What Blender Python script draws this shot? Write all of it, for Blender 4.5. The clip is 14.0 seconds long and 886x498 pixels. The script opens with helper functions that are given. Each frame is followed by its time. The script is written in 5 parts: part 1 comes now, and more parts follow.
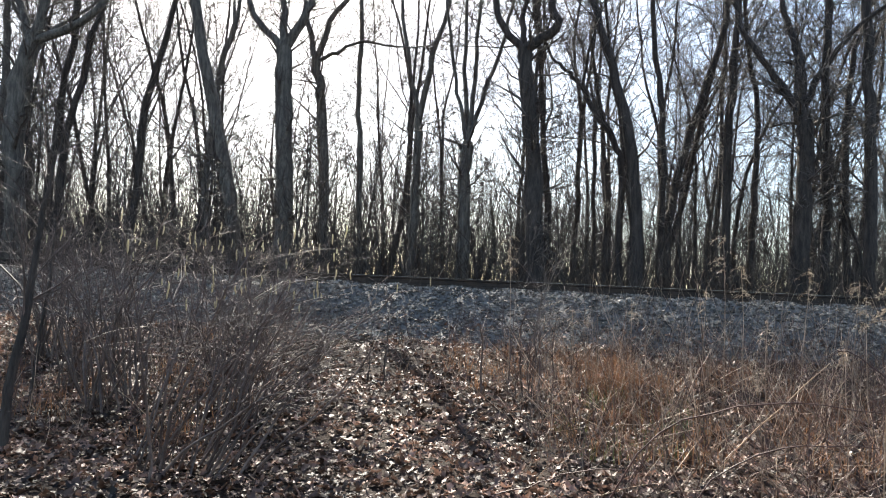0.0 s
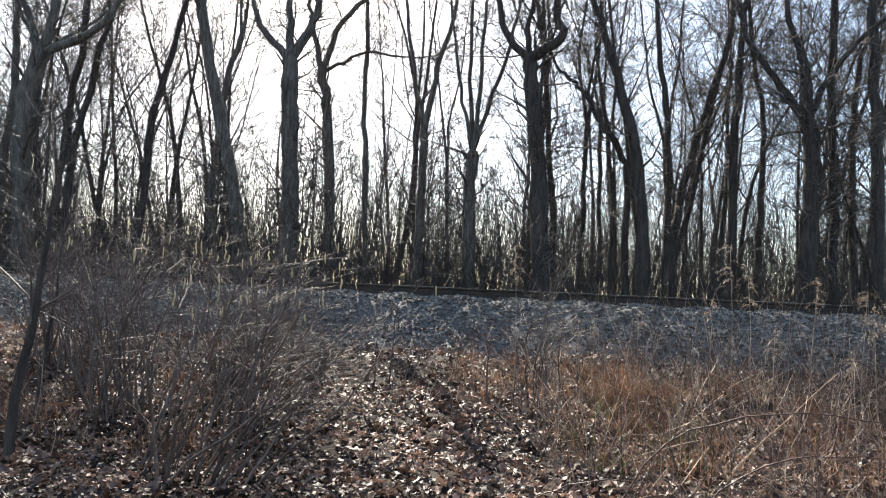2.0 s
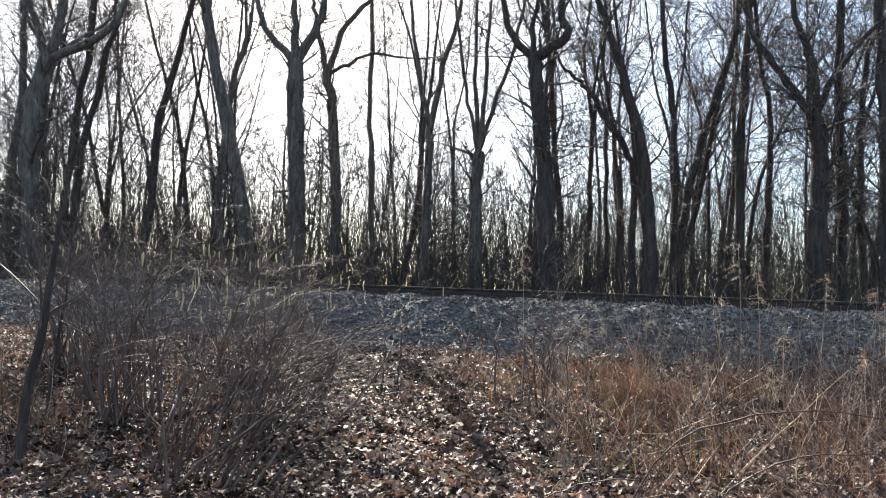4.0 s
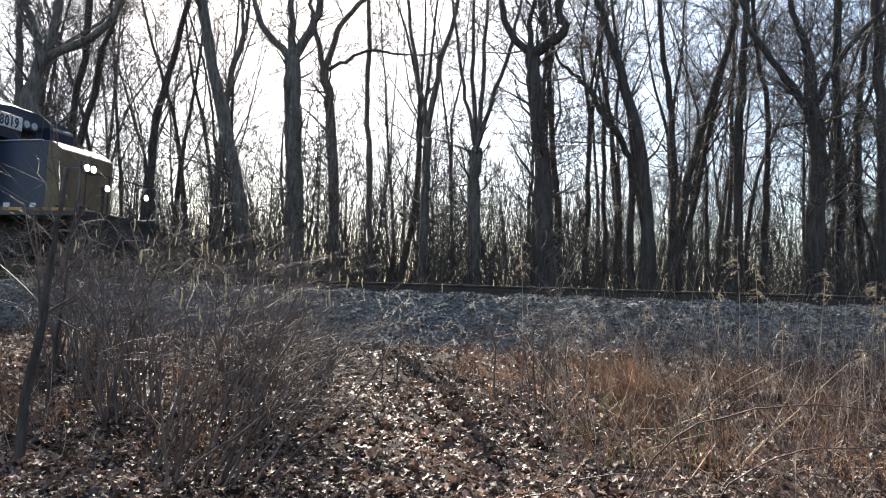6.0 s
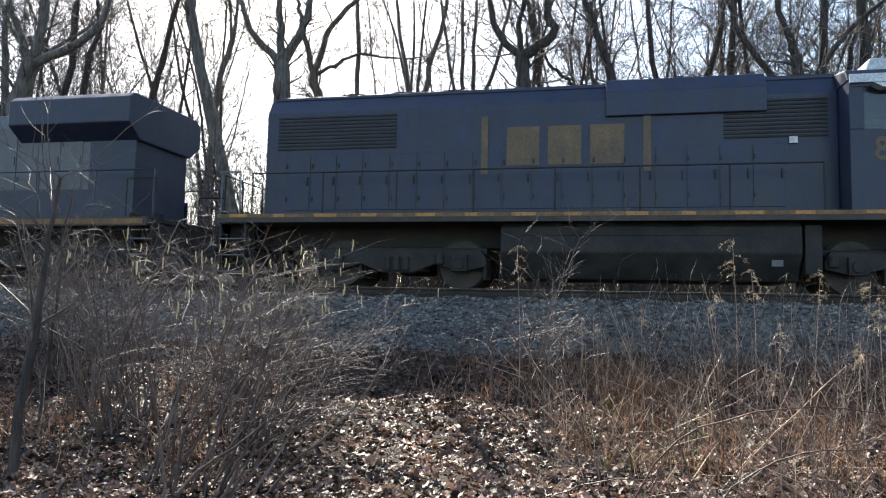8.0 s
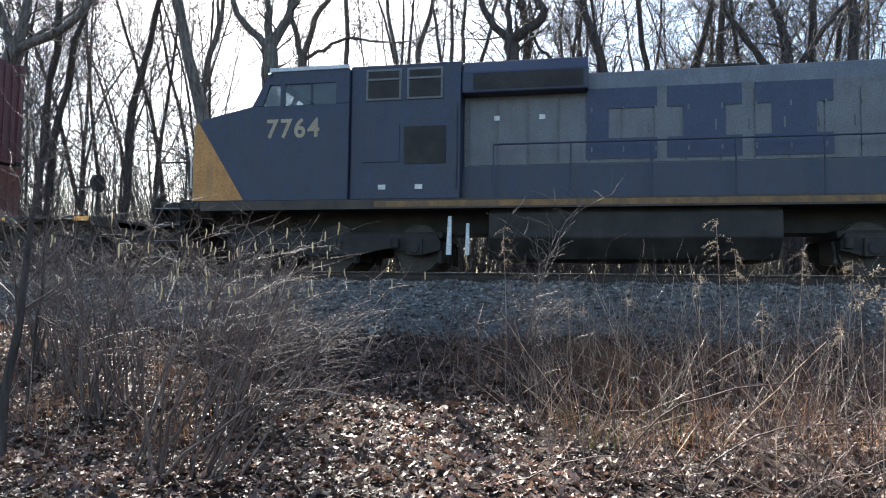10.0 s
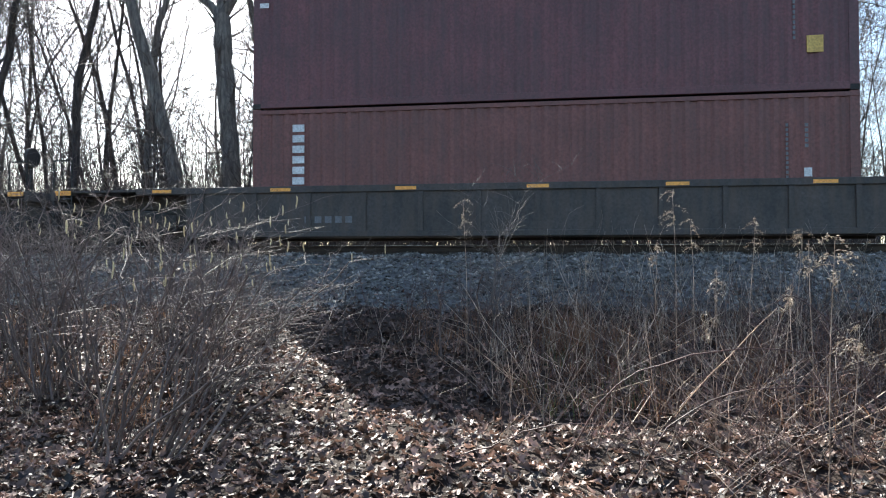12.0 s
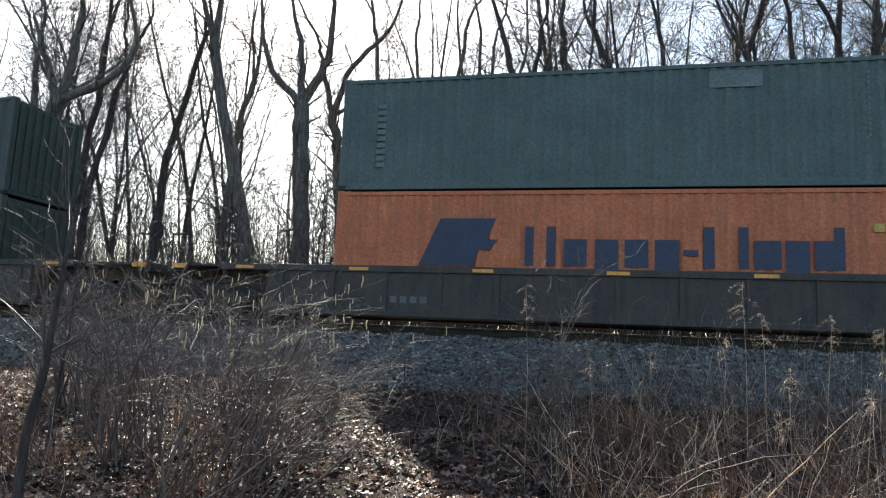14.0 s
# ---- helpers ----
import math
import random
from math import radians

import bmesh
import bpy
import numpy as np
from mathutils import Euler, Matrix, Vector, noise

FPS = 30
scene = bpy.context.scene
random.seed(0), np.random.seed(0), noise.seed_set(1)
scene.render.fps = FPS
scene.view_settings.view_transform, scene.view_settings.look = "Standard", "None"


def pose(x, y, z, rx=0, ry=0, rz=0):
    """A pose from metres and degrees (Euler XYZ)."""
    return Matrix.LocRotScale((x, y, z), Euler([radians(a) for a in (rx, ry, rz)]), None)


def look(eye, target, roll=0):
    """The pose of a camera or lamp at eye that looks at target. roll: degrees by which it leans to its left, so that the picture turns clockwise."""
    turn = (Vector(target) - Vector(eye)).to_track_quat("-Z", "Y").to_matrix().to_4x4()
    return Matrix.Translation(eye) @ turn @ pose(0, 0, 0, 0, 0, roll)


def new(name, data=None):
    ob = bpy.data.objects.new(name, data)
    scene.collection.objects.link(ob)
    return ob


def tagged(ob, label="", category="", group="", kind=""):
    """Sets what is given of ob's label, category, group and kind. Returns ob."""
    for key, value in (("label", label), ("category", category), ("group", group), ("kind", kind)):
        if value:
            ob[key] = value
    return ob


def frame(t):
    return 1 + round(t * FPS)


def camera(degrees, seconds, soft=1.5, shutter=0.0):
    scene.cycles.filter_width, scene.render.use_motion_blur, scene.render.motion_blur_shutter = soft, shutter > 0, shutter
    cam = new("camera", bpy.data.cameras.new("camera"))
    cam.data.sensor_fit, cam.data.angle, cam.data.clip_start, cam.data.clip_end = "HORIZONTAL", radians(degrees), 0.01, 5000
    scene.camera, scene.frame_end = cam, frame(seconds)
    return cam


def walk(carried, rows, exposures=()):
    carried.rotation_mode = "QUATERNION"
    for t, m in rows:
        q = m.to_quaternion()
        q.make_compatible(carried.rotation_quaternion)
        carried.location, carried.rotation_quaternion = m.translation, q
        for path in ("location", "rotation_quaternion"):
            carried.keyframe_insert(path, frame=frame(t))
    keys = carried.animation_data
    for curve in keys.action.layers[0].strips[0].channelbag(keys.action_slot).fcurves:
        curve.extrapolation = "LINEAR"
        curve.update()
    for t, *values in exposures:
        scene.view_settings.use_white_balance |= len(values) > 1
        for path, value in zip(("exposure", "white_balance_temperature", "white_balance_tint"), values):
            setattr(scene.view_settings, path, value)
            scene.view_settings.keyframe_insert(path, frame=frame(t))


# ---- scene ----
cam = camera(65.3, 14.0, soft=1.1)
walk(cam, [
    (0.0, pose(0.001, -0.009, -0.390, 93.93, -2.89, 11.90)),
    (0.5, pose(-0.001, -0.004, -0.392, 94.48, -2.92, 12.46)),
    (1.0, pose(-0.000, -0.004, -0.391, 94.51, -2.92, 12.50)),
    (1.5, pose(-0.006, -0.004, -0.390, 94.59, -2.90, 12.44)),
    (2.0, pose(-0.001, -0.006, -0.391, 94.68, -2.90, 12.35)),
    (2.5, pose(-0.001, -0.007, -0.396, 94.73, -2.81, 12.49)),
    (3.0, pose(-0.002, -0.004, -0.395, 94.69, -2.57, 12.64)),
    (3.2, pose(-0.002, -0.008, -0.392, 94.81, -2.59, 12.78)),
    (5.5, pose(-0.003, -0.003, -0.394, 94.40, -2.06, 12.89)),
    (6.0, pose(-0.006, -0.004, -0.395, 94.44, -2.01, 12.84)),
    (6.5, pose(-0.003, -0.005, -0.393, 94.44, -2.03, 12.91)),
    (7.0, pose(-0.008, -0.004, -0.390, 94.46, -2.00, 12.91)),
    (7.5, pose(-0.007, -0.004, -0.393, 94.53, -2.04, 13.10)),
    (8.0, pose(-0.063, 0.002, -0.365, 94.66, -1.25, 12.11)),
    (8.2, pose(0.009, 0.006, -0.410, 94.66, 0.98, 13.18)),
    (10.3, pose(-0.000, 0.008, -0.399, 93.31, -0.97, 11.51)),
    (10.5, pose(0.012, 0.003, -0.401, 93.14, -0.90, 11.80)),
    (11.0, pose(0.051, 0.024, -0.431, 92.27, 0.01, 11.26)),
    (11.5, pose(0.015, 0.006, -0.404, 91.88, -0.12, 8.72)),
    (12.0, pose(-0.000, 0.032, -0.400, 91.26, -0.01, 8.28)),
    (12.5, pose(0.012, 0.009, -0.403, 91.64, 0.03, 9.68)),
    (13.0, pose(-0.003, 0.016, -0.386, 93.03, -0.33, 11.22)),
    (13.2, pose(0.014, 0.019, -0.377, 94.46, -1.14, 12.92)),
    (13.3, pose(-0.004, -0.017, -0.434, 99.06, -1.81, 12.85)),
    (13.5, pose(-0.006, -0.014, -0.398, 98.39, -2.30, 13.08)),
    (14.0, pose(0.001, -0.022, -0.393, 97.96, -2.55, 13.21)),
], exposures=[(0.0, 2.22, 6700, 6), (6.2, 2.22, 6700, 6), (7.5, 2.45, 6650, 4), (8.2, 2.5, 6650, 4), (10.3, 2.55, 6300, 5), (13.0, 2.55, 6250, 5), (13.3, 2.35, 6500, 1), (14.0, 2.2, 6600, 1)])

# ---- light: low sun behind the wood, clear sky ----
SUN_EL, SUN_AZ = 39.2, -30.0
world = bpy.data.worlds.new("sky")
scene.world = world
world.use_nodes = True
wn = world.node_tree.nodes
sky = wn.new("ShaderNodeTexSky")
sky.sky_type, sky.sun_disc = "NISHITA", False
sky.sun_elevation, sky.sun_rotation = radians(SUN_EL), radians(SUN_AZ)
sky.air_density, sky.dust_density, sky.ozone_density = 1.0, 1.6, 1.2
wn["Background"].inputs["Strength"].default_value = 0.064
world.node_tree.links.new(sky.outputs[0], wn["Background"].inputs["Color"])
sun = new("sun", bpy.data.lights.new("sun", "SUN"))
sun.data.energy, sun.data.angle, sun.data.color = 3.4, radians(0.55), (1.0, 0.94, 0.86)
to_sun = Vector((math.sin(radians(SUN_AZ)) * math.cos(radians(SUN_EL)),
                 math.cos(radians(SUN_AZ)) * math.cos(radians(SUN_EL)), math.sin(radians(SUN_EL))))
sun.matrix_basis = look(to_sun * 100, (0, 0, 0))

TRACK_Y = 15.38      # middle of the track; the rail head is at z = 0
rng = np.random.default_rng(7)


# ---- materials ----
def material(name, c1, c2, rough=0.75, metal=0.0, scale=3.0, fine=40.0, bump=0.25, stretch=(1, 1, 1),
             island=0.0, through_light=0.0, grime=None, grime_amount=0.0, spec=0.5, depth=0.01):
    """Two-scale mottled surface; island: brightness change from piece to piece."""
    m = bpy.data.materials.new(name)
    m.use_nodes = True
    n, l = m.node_tree.nodes, m.node_tree.links
    bsdf = n["Principled BSDF"]
    co = n.new("ShaderNodeTexCoord")
    mp = n.new("ShaderNodeMapping")
    mp.inputs["Scale"].default_value = stretch
    l.new(co.outputs["Object"], mp.inputs[0])
    big, small = n.new("ShaderNodeTexNoise"), n.new("ShaderNodeTexNoise")
    for tex, s, d in ((big, scale, 5), (small, fine, 3)):
        tex.inputs["Scale"].default_value, tex.inputs["Detail"].default_value = s, d
        l.new(mp.outputs[0], tex.inputs["Vector"])
    ramp = n.new("ShaderNodeValToRGB")
    ramp.color_ramp.elements[0].position, ramp.color_ramp.elements[1].position = 0.35, 0.68
    ramp.color_ramp.elements[0].color, ramp.color_ramp.elements[1].color = (*c1, 1), (*c2, 1)
    l.new(big.outputs["Fac"], ramp.inputs[0])
    hsv = n.new("ShaderNodeHueSaturation")
    val = n.new("ShaderNodeMapRange")
    val.inputs["From Min"].default_value, val.inputs["From Max"].default_value = 0.3, 0.7
    val.inputs["To Min"].default_value, val.inputs["To Max"].default_value = 0.72, 1.25
    l.new(small.outputs["Fac"], val.inputs[0])
    value = val.outputs[0]
    if island:
        geo = n.new("ShaderNodeNewGeometry")
        isl = n.new("ShaderNodeMapRange")
        isl.inputs["To Min"].default_value, isl.inputs["To Max"].default_value = 1 - island, 1 + island
        l.new(geo.outputs["Random Per Island"], isl.inputs[0])
        mul = n.new("ShaderNodeMath")
        mul.operation = "MULTIPLY"
        l.new(value, mul.inputs[0]), l.new(isl.outputs[0], mul.inputs[1])
        value = mul.outputs[0]
    l.new(value, hsv.inputs["Value"])
    l.new(ramp.outputs[0], hsv.inputs["Color"])
    colour = hsv.outputs[0]
    if grime:
        streak = n.new("ShaderNodeTexNoise")
        streak.inputs["Scale"].default_value, streak.inputs["Detail"].default_value = 2.2, 6
        smp = n.new("ShaderNodeMapping")
        smp.inputs["Scale"].default_value = (2.5, 2.5, 0.5)
        l.new(co.outputs["Object"], smp.inputs[0]), l.new(smp.outputs[0], streak.inputs["Vector"])
        sr = n.new("ShaderNodeMapRange")
        sr.inputs["From Min"].default_value, sr.inputs["From Max"].default_value = 0.42, 0.75
        sr.inputs["To Max"].default_value = grime_amount
        l.new(streak.outputs["Fac"], sr.inputs[0])
        mix = n.new("ShaderNodeMix")
        mix.data_type = "RGBA"
        mix.inputs[7].default_value = (*grime, 1)
        l.new(sr.outputs[0], mix.inputs[0]), l.new(colour, mix.inputs[6])
        colour = mix.outputs[2]
    l.new(colour, bsdf.inputs["Base Color"])
    bsdf.inputs["Metallic"].default_value = metal
    bsdf.inputs["Specular IOR Level"].default_value = spec
    rr = n.new("ShaderNodeMapRange")
    rr.inputs["To Min"].default_value, rr.inputs["To Max"].default_value = rough - 0.12, min(1, rough + 0.12)
    l.new(big.outputs["Fac"], rr.inputs[0]), l.new(rr.outputs[0], bsdf.inputs["Roughness"])
    if bump:
        bp = n.new("ShaderNodeBump")
        bp.inputs["Strength"].default_value, bp.inputs["Distance"].default_value = bump, depth
        l.new(small.outputs["Fac"], bp.inputs["Height"]), l.new(bp.outputs[0], bsdf.inputs["Normal"])
    if through_light:
        tl, mx = n.new("ShaderNodeBsdfTranslucent"), n.new("ShaderNodeMixShader")
        l.new(colour, tl.inputs[0])
        mx.inputs[0].default_value = through_light
        l.new(bsdf.outputs[0], mx.inputs[1]), l.new(tl.outputs[0], mx.inputs[2])
        l.new(mx.outputs[0], n["Material Output"].inputs[0])
    return m


def glass(name, tint, rough=0.05):
    m = bpy.data.materials.new(name)
    m.use_nodes = True
    b = m.node_tree.nodes["Principled BSDF"]
    b.inputs["Base Color"].default_value = (*tint, 1)
    b.inputs["Roughness"].default_value, b.inputs["Transmission Weight"].default_value = rough, 0.97
    return m


def glow(name, colour, strength):
    m = bpy.data.materials.new(name)
    m.use_nodes = True
    b = m.node_tree.nodes["Principled BSDF"]
    b.inputs["Base Color"].default_value = b.inputs["Emission Color"].default_value = (*colour, 1)
    b.inputs["Emission Strength"].default_value = strength
    return m


EARTH = material("leafy_earth", (0.020, 0.013, 0.010), (0.050, 0.034, 0.026), 0.95, scale=1.4, fine=26, bump=0.8, depth=0.03, spec=0.2)
BALLAST = material("ballast_bed", (0.07, 0.066, 0.063), (0.16, 0.152, 0.145), 0.85, scale=9, fine=30, bump=0.9, depth=0.03)
STONE = material("ballast_stone", (0.085, 0.079, 0.072), (0.24, 0.222, 0.20), 0.86, scale=4, fine=50, island=0.6, bump=0.3, spec=0.15)
RAIL = material("rusty_rail_steel", (0.025, 0.019, 0.016), (0.065, 0.044, 0.034), 0.65, 0.3, scale=3, fine=80)
RAILTOP = material("worn_rail_head", (0.35, 0.34, 0.33), (0.5, 0.49, 0.48), 0.3, 1.0, scale=3, fine=60, bump=0.05)
TIE = material("creosoted_wood", (0.03, 0.024, 0.02), (0.09, 0.075, 0.06), 0.85, scale=2, fine=30, stretch=(4, 0.6, 4), bump=0.6)
BARK = material("grey_bark", (0.08, 0.07, 0.062), (0.22, 0.195, 0.17), 0.9, scale=3.5, fine=22, stretch=(3, 3, 0.5), bump=0.9, depth=0.03)
BARK_DARK = material("dark_bark", (0.035, 0.028, 0.025), (0.10, 0.08, 0.07), 0.9, scale=3.5, fine=22, stretch=(3, 3, 0.5), bump=0.9, depth=0.03)
TWIG = material("twig_bark", (0.058, 0.046, 0.040), (0.150, 0.123, 0.106), 0.72, scale=2, fine=25, island=0.3, bump=0.0)
SHOOT = material("hazel_shoot_bark", (0.058, 0.039, 0.033), (0.17, 0.122, 0.103), 0.62, scale=3, fine=40, island=0.4, bump=0.0)
PALE = material("pale_dead_stem", (0.12, 0.070, 0.047), (0.58, 0.45, 0.34), 0.40, scale=3, fine=40, island=0.6, bump=0.0, through_light=0.25)
CANE = material("bramble_cane", (0.040, 0.019, 0.015), (0.115, 0.056, 0.043), 0.55, scale=3, fine=40, island=0.3, bump=0.0)
STRAW = material("dry_grass_blade", (0.15, 0.068, 0.034), (0.35, 0.19, 0.105), 0.6, scale=1.2, fine=20, island=0.4, bump=0.0, through_light=0.4)
LEAF = material("dead_oak_leaf", (0.030, 0.018, 0.014), (0.262, 0.160, 0.120), 0.52, scale=2.5, fine=30, island=0.92, bump=0.2, through_light=0.2, spec=0.45)
FLUFF = material("goldenrod_fluff", (0.30, 0.245, 0.185), (0.47, 0.40, 0.32), 0.9, scale=10, fine=60, island=0.25, bump=0.0, through_light=0.5)
BRUSH = material("brush_bark", (0.030, 0.024, 0.021), (0.088, 0.072, 0.062), 0.8, scale=2, fine=25, island=0.35, bump=0.0)
CATKIN = material("hazel_catkin", (0.46, 0.38, 0.22), (0.66, 0.57, 0.38), 0.8, scale=20, fine=150, bump=0.5, through_light=0.35)
GREENS = material("green_grass_blade", (0.07, 0.095, 0.03), (0.14, 0.16, 0.06), 0.55, scale=2, fine=20, island=0.3, bump=0.0, through_light=0.4)


# ---- geometry helpers ----
class Geo:
    """Collects faces of one mesh."""

    def __init__(self):
        self.v, self.f = [], []

    def add(self, verts, faces):
        o = len(self.v)
        self.v += [tuple(p) for p in verts]
        self.f += [tuple(i + o for i in f) for f in faces]
        return self

    def box(self, x0, x1, y0, y1, z0, z1):
        return self.add([(x, y, z) for x in (x0, x1) for y in (y0, y1) for z in (z0, z1)],
                        [(0, 1, 3, 2), (4, 6, 7, 5), (0, 4, 5, 1), (2, 3, 7, 6), (0, 2, 6, 4), (1, 5, 7, 3)])

    def prism(self, outline, a0, a1, axis="y"):
        """Outline of (p, q) pairs pushed from a0 to a1. axis y: (x, z); axis x: (y, z); axis z: (x, y)."""
        put = {"y": lambda p, a: (p[0], a, p[1]), "x": lambda p, a: (a, p[0], p[1]), "z": lambda p, a: (p[0], p[1], a)}[axis]
        k = len(outline)
        return self.add([put(p, a0) for p in outline] + [put(p, a1) for p in outline],
                        [tuple(range(k)), tuple(range(2 * k - 1, k - 1, -1))] + [(i, i + k, (i + 1) % k + k, (i + 1) % k) for i in range(k)])

    def rod(self, p, q, r, n=8, r2=None):
        p, q = Vector(p), Vector(q)
        d = (q - p).normalized()
        s = d.orthogonal().normalized()
        t = d.cross(s)
        ring = [(math.cos(2 * math.pi * i / n), math.sin(2 * math.pi * i / n)) for i in range(n)]
        r2 = r if r2 is None else r2
        return self.add([p + (s * a + t * b) * r for a, b in ring] + [q + (s * a + t * b) * r2 for a, b in ring],
                        [tuple(range(n - 1, -1, -1)), tuple(range(n, 2 * n))] + [(i, (i + 1) % n, (i + 1) % n + n, i + n) for i in range(n)])

    def path(self, points, r, n=6):
        for a, b in zip(points, points[1:]):
            self.rod(a, b, r, n)
        return self

    def mesh(self, name):
        me = bpy.data.meshes.new(name)
        me.from_pydata(self.v, [], self.f)
        bm = bmesh.new()
        bm.from_mesh(me)
        bmesh.ops.recalc_face_normals(bm, faces=bm.faces)
        bm.to_mesh(me)
        bm.free()
        return me


def np_mesh(name, sets, smooth=True):
    """One mesh from pairs of arrays: points (n, 3) and faces (m, k)."""
    me = bpy.data.meshes.new(name)
    vs = np.concatenate([v for v, _ in sets]).astype(np.float32)
    off, loops, totals = 0, [], []
    for v, f in sets:
        loops.append((f + off).ravel())
        totals.append(np.full(len(f), f.shape[1]))
        off += len(v)
    loops, totals = np.concatenate(loops).astype(np.int32), np.concatenate(totals).astype(np.int32)
    me.vertices.add(len(vs)), me.loops.add(len(loops)), me.polygons.add(len(totals))
    me.vertices.foreach_set("co", vs.ravel())
    me.loops.foreach_set("vertex_index", loops)
    me.polygons.foreach_set("loop_start", np.concatenate([[0], np.cumsum(totals)[:-1]]).astype(np.int32))
    me.polygons.foreach_set("loop_total", totals)
    me.polygons.foreach_set("use_smooth", np.full(len(totals), smooth))
    me.update(calc_edges=True)
    return me


def tubes(lines, sides=4):
    """Tapered tubes along many lines: a list of (points (k, 3), radii (k,))."""
    out, by = [], {}
    for p, r in lines:
        by.setdefault(len(p), []).append((p, r))
    for k, group in by.items():
        P, R = np.array([g[0] for g in group], float), np.array([g[1] for g in group], float)
        T = np.gradient(P, axis=1)
        T /= np.linalg.norm(T, axis=2, keepdims=True) + 1e-9
        A = np.cross(T, np.array([0.83, 0.31, 0.19]))
        A /= np.linalg.norm(A, axis=2, keepdims=True) + 1e-9
        B = np.cross(T, A)
        w = np.arange(sides) * 2 * np.pi / sides
        V = P[:, :, None] + R[:, :, None, None] * (A[:, :, None] * np.cos(w)[:, None] + B[:, :, None] * np.sin(w)[:, None])
        n = len(P)
        base = (np.arange(n)[:, None, None] * k + np.arange(k - 1)[None, :, None]) * sides
        i, j = np.arange(sides), (np.arange(sides) + 1) % sides
        F = np.stack([base + i, base + j, base + j + sides, base + i + sides], -1)
        out.append((V.reshape(-1, 3), F.reshape(-1, 4)))
    return out


def mesh_object(name, me, mat, parent=None, label=""):
    me.materials.append(mat)
    ob = new(name, me)
    ob.parent = parent
    return tagged(ob, label)


def part(name, geo, mat, parent, label="", bevel=0.0):
    ob = mesh_object(name, geo.mesh(name) if isinstance(geo, Geo) else geo, mat, parent, label)
    if bevel:
        b = ob.modifiers.new("Bevel", "BEVEL")
        b.width, b.segments, b.limit_method = bevel, 2, "ANGLE"
    return ob


def shared(name, me, parent, m):
    """One more piece on a mesh that others use too."""
    ob = new(name, me)
    ob.parent, ob.matrix_basis = parent, m
    return ob


def thing(name, m, label, category, group="", kind=""):
    ob = new(name)
    ob.matrix_basis = m
    return tagged(ob, label, category, group, kind)


# ---- ground ----
GY = [-60, 0, 4, 6, 9, 11.5, 12.3, 13.2, 17.8, 19.2, 22, 30, 60, 300, 1500]
GZ = [-2.1, -1.98, -1.92, -1.80, -1.50, -1.22, -1.16, -1.05, -1.05, -0.6, 0.02, 0.2, 0.3, -0.5, -0.8]


def ground_z(x, y):
    x, y = np.asarray(x, float), np.asarray(y, float)
    rough = 0.035 * np.sin(1.7 * x + 0.6 * y) + 0.03 * np.sin(0.9 * x - 2.1 * y + 1) + 0.018 * np.sin(4.1 * x + 3.3 * y)
    return np.interp(y, GY, GZ) + rough


def grid_mesh(name, xs, ys, height):
    X, Y = np.meshgrid(xs, ys)
    V = np.stack([X, Y, height(X, Y)], -1).reshape(-1, 3)
    nx, ny = len(xs), len(ys)
    i = (np.arange(ny - 1)[:, None] * nx + np.arange(nx - 1)).ravel()
    return np_mesh(name, [(V, np.stack([i, i + 1, i + 1 + nx, i + nx], 1))])


xs = np.concatenate([[-1500, -400, -120, -60], np.arange(-30, 20, 0.25), [30, 60, 120, 400, 1500]])
ys = np.concatenate([[-600, -100, -30, -10], np.arange(-2, 30, 0.25), [35, 45, 60, 90, 150, 300, 700, 1500]])
tagged(mesh_object("ground", grid_mesh("ground", xs, ys, ground_z), EARTH),
       "brown woodland soil under dead leaves", "ground", kind="structure")

BY = [12.05, 12.35, 13.55, 13.75, 14.6, 16.2, 17.0, 17.2, 18.5, 18.9]
BZ = [-1.22, -1.06, -0.30, -0.24, -0.22, -0.22, -0.24, -0.30, -1.05, -1.2]


def ballast_z(x, y):
    return np.interp(y, BY, BZ) + 0.025 * np.sin(5.1 * x + 2 * y) + 0.02 * np.sin(9.3 * x - 7.7 * y)


bed = tagged(mesh_object("ballast_bed", grid_mesh("ballast_bed", np.concatenate([[-300, -80], np.arange(-32, 18, 0.12), [60, 300]]),
                                                  np.arange(12.05, 18.9, 0.11), ballast_z), BALLAST),
             "grey crushed stone embankment carrying the rails", "ballast", kind="structure")


